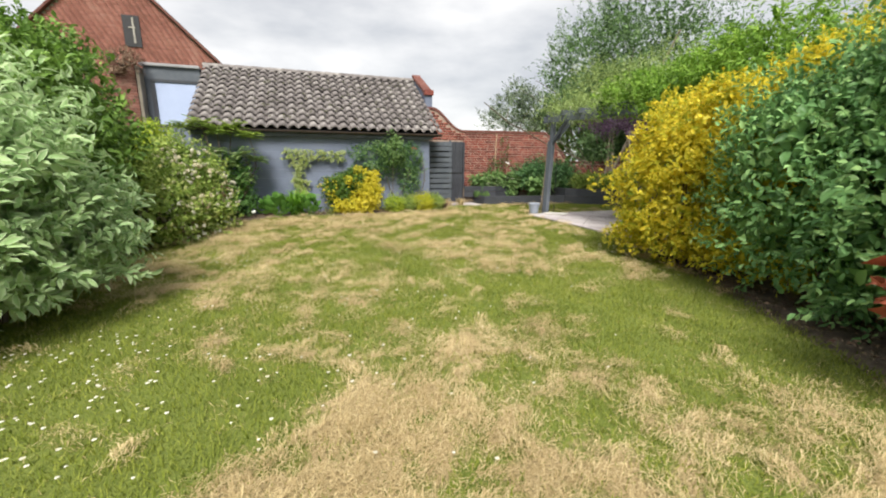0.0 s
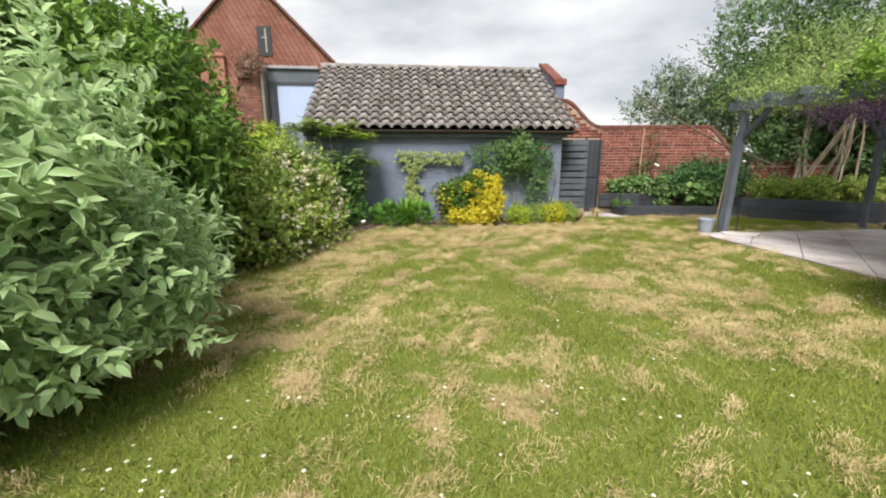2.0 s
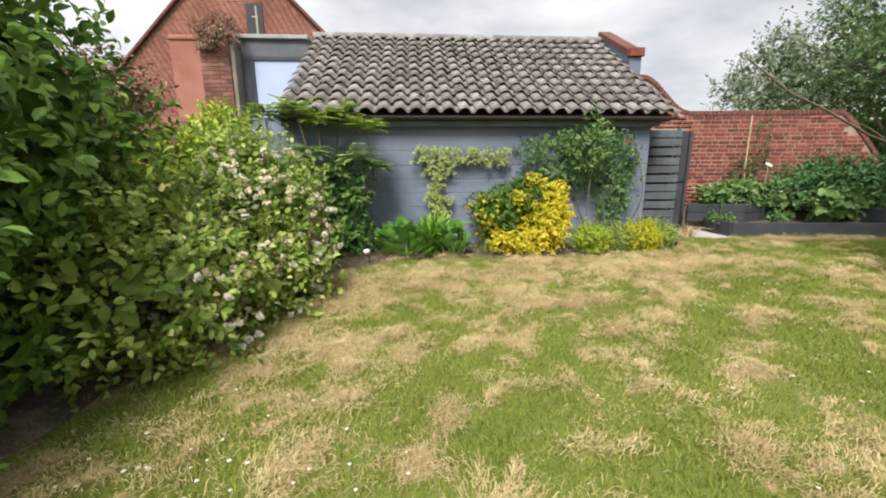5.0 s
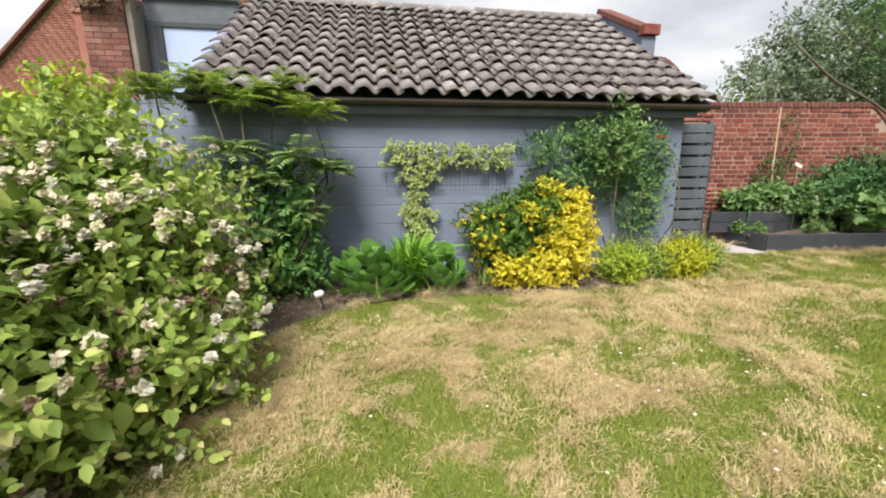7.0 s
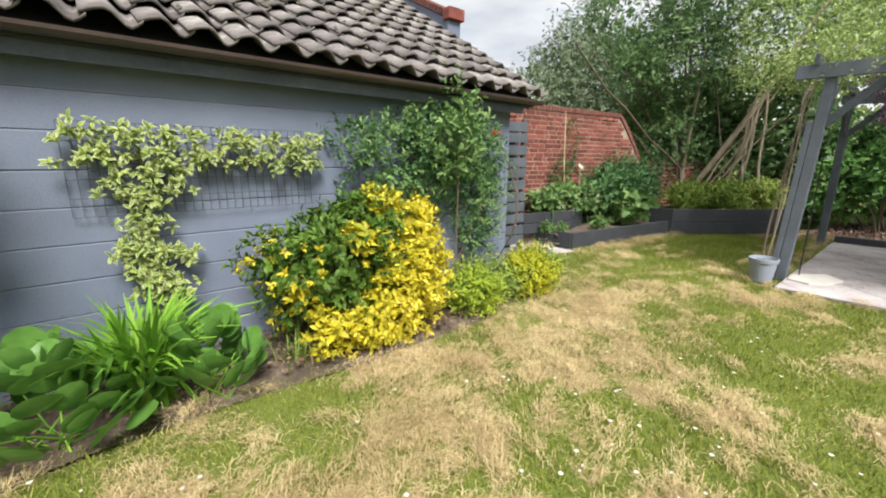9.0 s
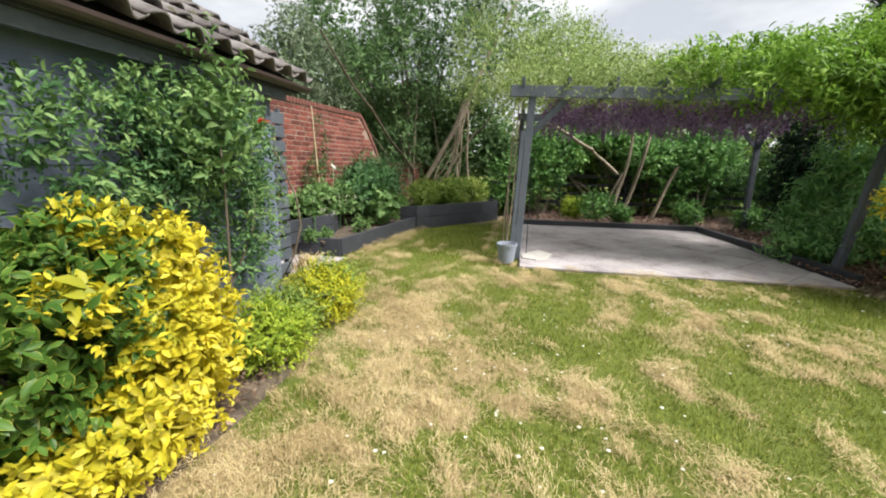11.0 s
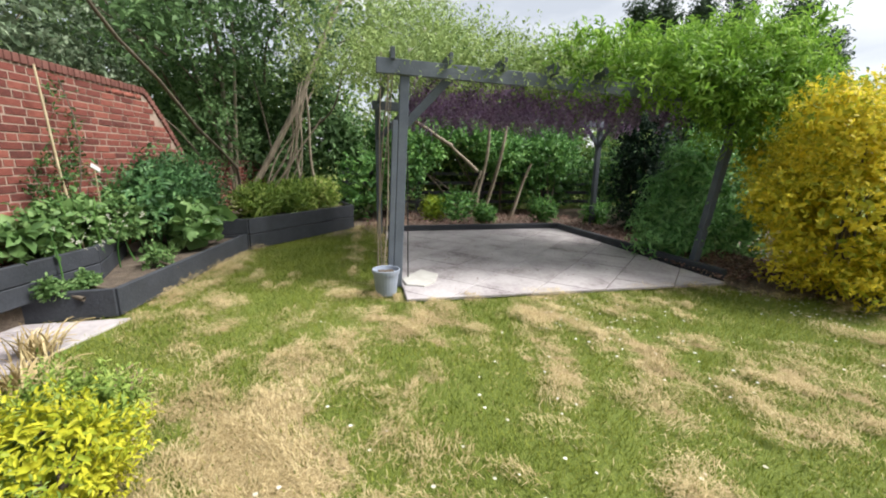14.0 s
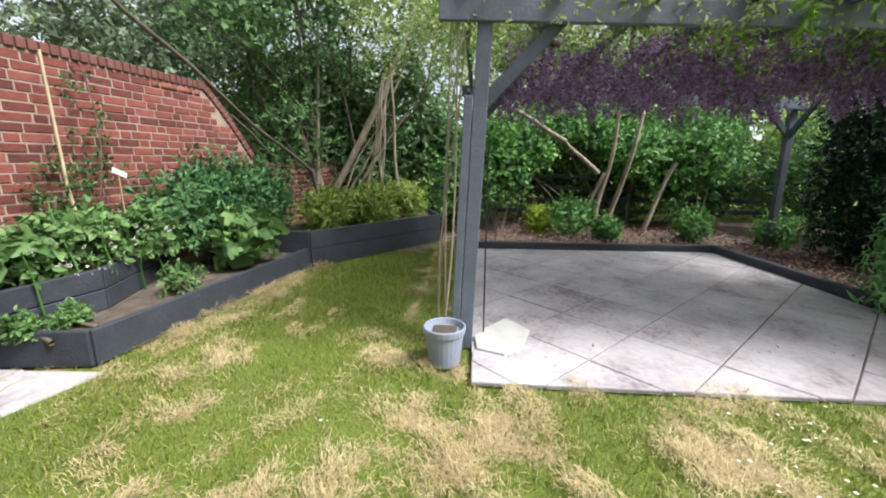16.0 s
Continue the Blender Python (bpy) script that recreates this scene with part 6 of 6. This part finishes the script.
# ---- climbers on the pergola ----
wis = shrub("wisteria_climber", (6.6, 5.6, 2.3), "bright green wisteria sprawling over the pergola with mauve racemes", "climber",
      [(0.2, -1.0, 0.5, 0.9, 0.9, 0.4), (0.3, 0.3, 0.35, 0.75, 1.0, 0.26), (-0.2, -1.5, 0.6, 0.65, 0.65, 0.42), (1.6, -0.2, 0.4, 1.2, 1.5, 0.3), (-0.4, -1.2, 0.25, 0.5, 0.6, 0.32), (0.3, -1.9, 0.35, 0.7, 0.6, 0.35), (-0.35, -0.6, 0.25, 0.4, 0.7, 0.25), (0.3, -2.7, 0.15, 0.6, 0.7, 0.22), (-0.55, 0.1, 0.22, 0.28, 1.3, 0.24), (-0.72, -0.1, 0.12, 0.16, 0.4, 0.22), (-0.72, -0.75, -0.02, 0.2, 0.42, 0.34), (-0.7, -1.35, 0.05, 0.3, 0.45, 0.35), (-0.5, -1.5, -0.02, 0.3, 0.4, 0.28), (-0.3, -3.4, 0.0, 0.5, 0.5, 0.2)], 24000, 0.085, L["wisteria"], 5, per=10, twig=0.26, width=0.33, low=-0.2, spread=1.1, inner=0.04, satellites=2)
crown("front_sprays", [(-0.72, -0.05, 0.16, 0.12, 0.3, 0.16), (-0.72, -0.55, 0.05, 0.14, 0.33, 0.25), (-0.7, -0.9, -0.02, 0.2, 0.4, 0.34), (-0.65, -1.4, 0.1, 0.3, 0.4, 0.34)], 3600, 0.085, L["wisteria"], wis, per=10, twig=0.28, width=0.33, low=-0.5, spread=1.1, up=0.1, inner=0.1)
crown("hanging_leaves", [(-0.72, -0.7, -0.22, 0.16, 0.4, 0.25), (-0.6, -1.2, -0.2, 0.2, 0.4, 0.22), (-0.4, -1.6, -0.25, 0.25, 0.3, 0.28), (0.1, -1.3, -0.2, 0.4, 0.4, 0.22)], 1300, 0.085, L["wisteria"], wis, per=10, twig=0.3, width=0.3, low=-0.75, up=-0.9, inner=0)
crown("underside_leaves", [(1.6, 0.7, 0.34, 1.9, 2.8, 0.14)], 1000, 0.11, L["dark"], wis, per=8, twig=0.2, low=0.1, inner=0)


def raceme_spots(m):
    x = rng.uniform(0.0, 2.9, m)
    y = rng.uniform(-1.0, 3.0, m)
    return np.column_stack([x, y, 0.2 - (0.32 + 0.2 * np.sin(x * 5) * np.sin(y * 6) + 0.08 * np.sin(x * 13 + y * 17)) * rng.random(m)]), np.tile([0, 0, -1.0], (m, 1)) + rng.normal(0, 0.3, (m, 3))


rac = crown("hanging_blossom", [], 27000, 0.036, L["mauve"], wis, per=14, twig=0.16, width=0.7, up=-1.2, spread=1.0, low=-0.9, joint=raceme_spots, label="hanging mauve flower racemes")
rac["kind"] = "stuff"
rose = shrub("rambling_rose", (6.7, 8.1, 2.3), "light green rambling rose on the pergola corner", "climber",
      [(-0.2, 0.5, 0.22, 0.5, 0.7, 0.16), (0.3, 0.0, 0.3, 0.6, 0.9, 0.2), (1.5, 0.6, 0.8, 0.8, 0.8, 0.6), (0.4, -1.0, 0.32, 0.7, 0.9, 0.2), (2.0, -0.6, 0.7, 1.0, 1.1, 0.5), (1.1, -0.4, 0.45, 0.7, 0.9, 0.35), (-0.58, 0.0, 0.26, 0.28, 1.3, 0.24), (1.3, 1.5, 0.9, 0.8, 0.7, 0.7), (2.4, 0.2, 1.3, 0.8, 0.8, 0.6), (-0.5, -1.2, 0.22, 0.25, 0.7, 0.22)], 30000, 0.045, L["rose"], 5, per=7, twig=0.25, width=0.45, low=-0.05, inner=0.05, satellites=2)
crown("blossom", [(0.6, 0.4, 0.45, 0.9, 1.0, 0.42)], 260, 0.04, L["white"], rose, per=12, twig=0.02, width=0.9, inner=0, label="white rose flowers")
for b, tp in (((-0.62, 1.02, -2.3), (-0.62, 0.84, 0.1)), ((-0.7, 1.0, -2.3), (-0.66, 0.9, 0.1)), ((-0.6, 1.05, -2.3), (-0.5, 0.86, 0.1)), ((-0.52, 0.98, -2.3), (-0.4, 0.95, 0.3))):
    stems("cane", rose, [b], [tp], 0.009, 0.006, M["bark"], n=18, bend=0.028)
part("support_rod", new_box(-0.49, -0.478, 0.67, 0.682, -2.29, -0.8), M["black"], rose)

for px, py, h, r in [(46.3, -43.9, 21.8, 2.7), (50.8, -39.8, 23.4, 1.8), (43.4, -46.3, 16.8, 1.1), (56.4, -33.3, 24.6, 1.8), (53.6, -36.7, 24, 1.7), (58.3, -30.6, 25, 1.8)]:
    shrub("poplar", (px, py, 0), "distant dark blue-green narrow poplar tree", "tree", [(0, 0, h * 0.45, r, r, h * 0.4), (0, 0, h * 0.75, r * 0.7, r * 0.7, h * 0.25), (0.5, 0.3, h * 0.3, r * 0.8, r, h * 0.25)], 9000, 0.45, L["poplar"], 3, per=5, twig=1.3, simple=True)["group"] = "row of poplars"


def back_fence():
    t = thing("back_fence", (12.25, 2.4, 0), "dark timber post and rail fence behind the bark bed", "fence")
    for i in range(5):
        part("post", new_box(0, 0.09, i * 1.8, i * 1.8 + 0.09, 0, 1.25, 0.006), M["timber_dark"], t)
    for z in (0.3, 0.55, 0.8, 1.05):
        part("rail", new_box(-0.03, -0.002, -0.2, 7.5, z, z + 0.09, 0.004), M["timber_dark"], t)


back_fence()

# ---- grass, straw, daisies, chips ----
GX, GY, GS = -4.0, -1.0, 0.05
GRID = np.array([[straw_mask(GX + i * GS, GY + j * GS) for i in range(210)] for j in range(270)])


def mask_at(x, y):
    i = np.clip(((x - GX) / GS).astype(int), 0, 209)
    j = np.clip(((y - GY) / GS).astype(int), 0, 269)
    return GRID[j, i]


PAVED = [(5.51, 4.95), (5.51, 8.88), (9.85, 8.88), (9.85, 4.95)]
BEDS = [[(-4.6, -1.5), (-2.8, -1.5), (-2.65, 1.5), (-2.45, 5.5), (-2.1, 7.6), (-1.6, 8.9), (-1.15, 9.9), (-0.6, 10.3), (0.4, 10.45), (1.2, 10.25), (2.3, 10.3), (3.4, 10.5), (4.0, 11.0), (4.35, 11.6), (5.5, 11.3), (5.4, 13), (-4.6, 13)],
        [(3.35, -1.5), (3.5, 1.2), (4.0, 2.3), (4.45, 3.2), (4.8, 4.2), (5.25, 4.98), (5.59, 4.96), (5.59, 8.88), (12, 8.88), (12, -1.5)],
        [(5.5, 11.5), (8.26, 11.04), (10.2, 9.45), (12, 9.5), (12, 13), (5.3, 13)]]


def inside(poly, x, y):
    c = np.zeros(len(x), bool)
    for (x0, y0), (x1, y1) in zip(poly, poly[1:] + poly[:1]):
        k = ((y0 > y) != (y1 > y)) & (x < (x1 - x0) * (y - y0) / (y1 - y0 + 1e-12) + x0)
        c ^= k
    return c


def on_lawn(n, ragged=0.05):
    x, y = rng.uniform(-2.9, 10.5, n * 2), rng.uniform(-0.6, 12.0, n * 2)
    xj, yj = x + rng.normal(0, ragged, n * 2), y + rng.normal(0, ragged, n * 2)
    k = ~(inside(BEDS[0], xj, yj) | inside(BEDS[1], xj, yj) | inside(BEDS[2], x, y) | inside(PAVED, x, y))
    return x[k][:n], y[k][:n]


def ground_z(x, y):
    return np.full(len(x), -0.008)


def blades(name, x, y, height, width, lean, material, z=None, label=""):
    n = len(x)
    a = rng.uniform(0, 2 * np.pi, n)
    h = height * rng.uniform(0.5, 1.3, n)
    ln = lean * rng.uniform(0.2, 1.3, n)
    b = a + rng.uniform(-1, 1, n) + np.pi / 2
    z0 = ground_z(x, y) if z is None else z
    w = width * rng.uniform(0.6, 1.3, n) / 2
    V = np.empty((n, 3, 3))
    V[:, 0] = np.column_stack([x - w * np.cos(b), y - w * np.sin(b), z0])
    V[:, 1] = np.column_stack([x + w * np.cos(b), y + w * np.sin(b), z0])
    V[:, 2] = np.column_stack([x + h * ln * np.cos(a), y + h * ln * np.sin(a), z0 + h])
    ob = part(name, raw_mesh(name, V.reshape(-1, 3), np.arange(3 * n).reshape(-1, 3)), material)
    return tagged(ob, label, "grass", kind="stuff")


x, y = on_lawn(400000)
keep = mask_at(x, y) + rng.normal(0, 0.27, len(x)) < 0.63
blades("grass", x[keep], y[keep], 0.036, 0.006, 0.9, L["grass"], label="short green lawn grass blades")
x, y = on_lawn(300000, 0.14)
keep = mask_at(x, y) + rng.normal(0, 0.2, len(x)) > 0.48
x, y = x[keep], y[keep]


def strands(name, x, y, z, length, width, rise, angle=None, label=""):
    """Dry strands lying about, each bent once."""
    n = len(x)
    a = rng.uniform(0, 2 * np.pi, n) if angle is None else angle
    ln = length * rng.uniform(0.5, 1.4, n)
    w = width * rng.uniform(0.6, 1.3, n) / 2
    d = np.column_stack([np.cos(a), np.sin(a), np.zeros(n)])
    s = np.column_stack([-np.sin(a), np.cos(a), np.zeros(n)]) * w[:, None]
    p0 = np.column_stack([x, y, z])
    p1 = p0 + d * (ln * 0.5)[:, None] + np.column_stack([np.zeros(n), np.zeros(n), rise * rng.random(n)])
    a2 = a + rng.normal(0, 0.6, n)
    p2 = p1 + np.column_stack([np.cos(a2), np.sin(a2), np.zeros(n)]) * (ln * 0.5)[:, None] - np.column_stack([np.zeros(n), np.zeros(n), rise * 0.8 * rng.random(n)])
    V = np.stack([p0 - s * 0.5, p0 + s * 0.5, p1 + s, p1 - s, p2], 1).reshape(-1, 3)
    i = np.arange(n) * 5
    F = np.concatenate([np.stack([i, i + 1, i + 2], 1), np.stack([i, i + 2, i + 3], 1), np.stack([i + 3, i + 2, i + 4], 1)])
    ob = part(name, raw_mesh(name, V, F), L["straw"])
    return tagged(ob, label, "dry grass", kind="stuff")


strands("dry_thatch", x, y, rng.uniform(0.0, 0.022, len(x)), 0.05, 0.0028, 0.02, label="dry straw-coloured thatch lying on the lawn")
# raked tufts: heaps of strands that lie one way
cx, cy = on_lawn(4200)
k = mask_at(cx, cy) + rng.normal(0, 0.14, len(cx)) > 0.42
cx, cy = cx[k][:1600], cy[k][:1600]
per = 125
ang = rng.normal(0.4, 0.9, len(cx))
big = rng.uniform(0.5, 1.3, len(cx)) * 0.11
u, v = rng.normal(0, 1, (len(cx), per)), rng.normal(0, 0.42, (len(cx), per))
ca, sa = np.cos(ang)[:, None], np.sin(ang)[:, None]
bigc = big[:, None]
tx = cx[:, None] + bigc * (u * ca - v * sa)
ty = cy[:, None] + bigc * (u * sa + v * ca)
tz = 0.012 + 0.062 * (bigc / 0.11) * np.exp(-(u ** 2 + (v / 0.42) ** 2) / 1.6) * rng.uniform(0.3, 1, u.shape)
tx, ty, tz = tx.ravel(), ty.ravel(), tz.ravel()
ok = ~(inside(BEDS[1], tx, ty) | inside(BEDS[2], tx, ty))
strands("raked_tufts", tx[ok], ty[ok], tz[ok], 0.055, 0.0028, 0.032, (np.repeat(ang, per) + rng.normal(0, 0.7, len(tx)))[ok], label="raked tufts of pale dry grass")


def daisies():
    spots = [(-1.9, 1.9, 0.6, 150), (-1.5, 2.9, 0.7, 110), (-1.2, 1.2, 0.5, 60), (4.7, 4.6, 0.8, 130), (2.5, 5.5, 1.4, 80), (1.5, 8.5, 1.0, 60), (4.6, 7.2, 0.8, 80), (0, 3, 1.6, 110), (3, 9, 1.0, 50), (-1.2, 6.0, 0.6, 60), (-0.6, 9.5, 0.5, 20)]
    V, F = [], []
    for sx, sy, r, n in spots:
        for _ in range(n):
            px, py = rng.normal(sx, r * 0.6), rng.normal(sy, r * 0.6)
            a = np.array([px]), np.array([py])
            if inside(BEDS[0], *a)[0] or inside(BEDS[1], *a)[0] or inside(BEDS[2], *a)[0]:
                continue
            z, q = 0.035 + rng.uniform(-0.005, 0.012), rng.uniform(0.007, 0.012)
            i = len(V)
            V.append((px, py, z + 0.002))
            V += [(px + q * math.cos(k * math.pi / 4), py + q * math.sin(k * math.pi / 4), z + 0.003 * (k % 2)) for k in range(8)]
            F += [(i, i + 1 + k, i + 1 + (k + 1) % 8) for k in range(8)]
    tagged(part("daisies", raw_mesh("daisies", V, F), L["white"]), "small white daisies in the lawn", "flowers", kind="stuff")


daisies()


def litter(name, regions, n, size, material, label, z=0.06):
    P = []
    for x0, x1, y0, y1, k in regions:
        P.append(np.column_stack([rng.uniform(x0, x1, k * n), rng.uniform(y0, y1, k * n)]))
    P = np.concatenate(P)
    k = inside(BED_ALL[0], P[:, 0], P[:, 1]) | inside(BED_ALL[1], P[:, 0], P[:, 1])
    k &= ~inside([(5.5, 5.0), (5.5, 8.9), (9.85, 8.9), (9.85, 5.0)], P[:, 0], P[:, 1])
    P = P[k]
    m = len(P)
    D = rng.normal(size=(m, 3)) * [1, 1, 0.25]
    N = np.tile([0, 0, 1.0], (m, 1)) + rng.normal(0, 0.35, (m, 3))
    P3 = np.column_stack([P, z + rng.uniform(0, 0.03, m)])
    V, F, rim = leaf_arrays(P3, D, N, size * rng.uniform(0.5, 1.4, m), 0.5, 0.1, 0.05, True)
    tagged(part(name, raw_mesh(name, V, F), material), label, "litter", kind="stuff")


BED_ALL = [LEFT_BED, RIGHT_BED]
litter("wood_chips", [(9.7, 12.5, 4.0, 9.3, 5), (5.5, 9.7, 3.5, 5.1, 4)], 1800, 0.045, M["chips"], "reddish-brown bark chips covering the bed")
litter("leaf_litter", [(-2.6, 0.0, 7.5, 11.2, 2), (0, 4, 10.2, 11.2, 2), (3.6, 6.5, 0.5, 5.0, 3), (-2.8, -2, 1, 7, 1)], 1300, 0.04, L["dead"], "brown fallen leaves on the soil", 0.045)


def patio_debris():
    P = np.column_stack([rng.uniform(5.7, 9.4, 420), rng.uniform(5.2, 8.7, 420)])
    P = P[rng.random(420) < 0.35 + 0.6 * (P[:, 1] > 7.9) + 0.5 * (np.abs(P[:, 0] - 6.4) < 0.35)]
    n = len(P)
    V, F, rim = leaf_arrays(np.column_stack([P, np.full(n, 0.042)]), rng.normal(size=(n, 3)) * [1, 1, 0.1], np.tile([0, 0, 1.0], (n, 1)), rng.uniform(0.01, 0.04, n), 0.4, 0.1, 0.05, True)
    tagged(part("patio_litter", raw_mesh("patio_litter", V, F), L["dead"]), "small dead leaves and bits on the patio", "litter", kind="stuff")


patio_debris()
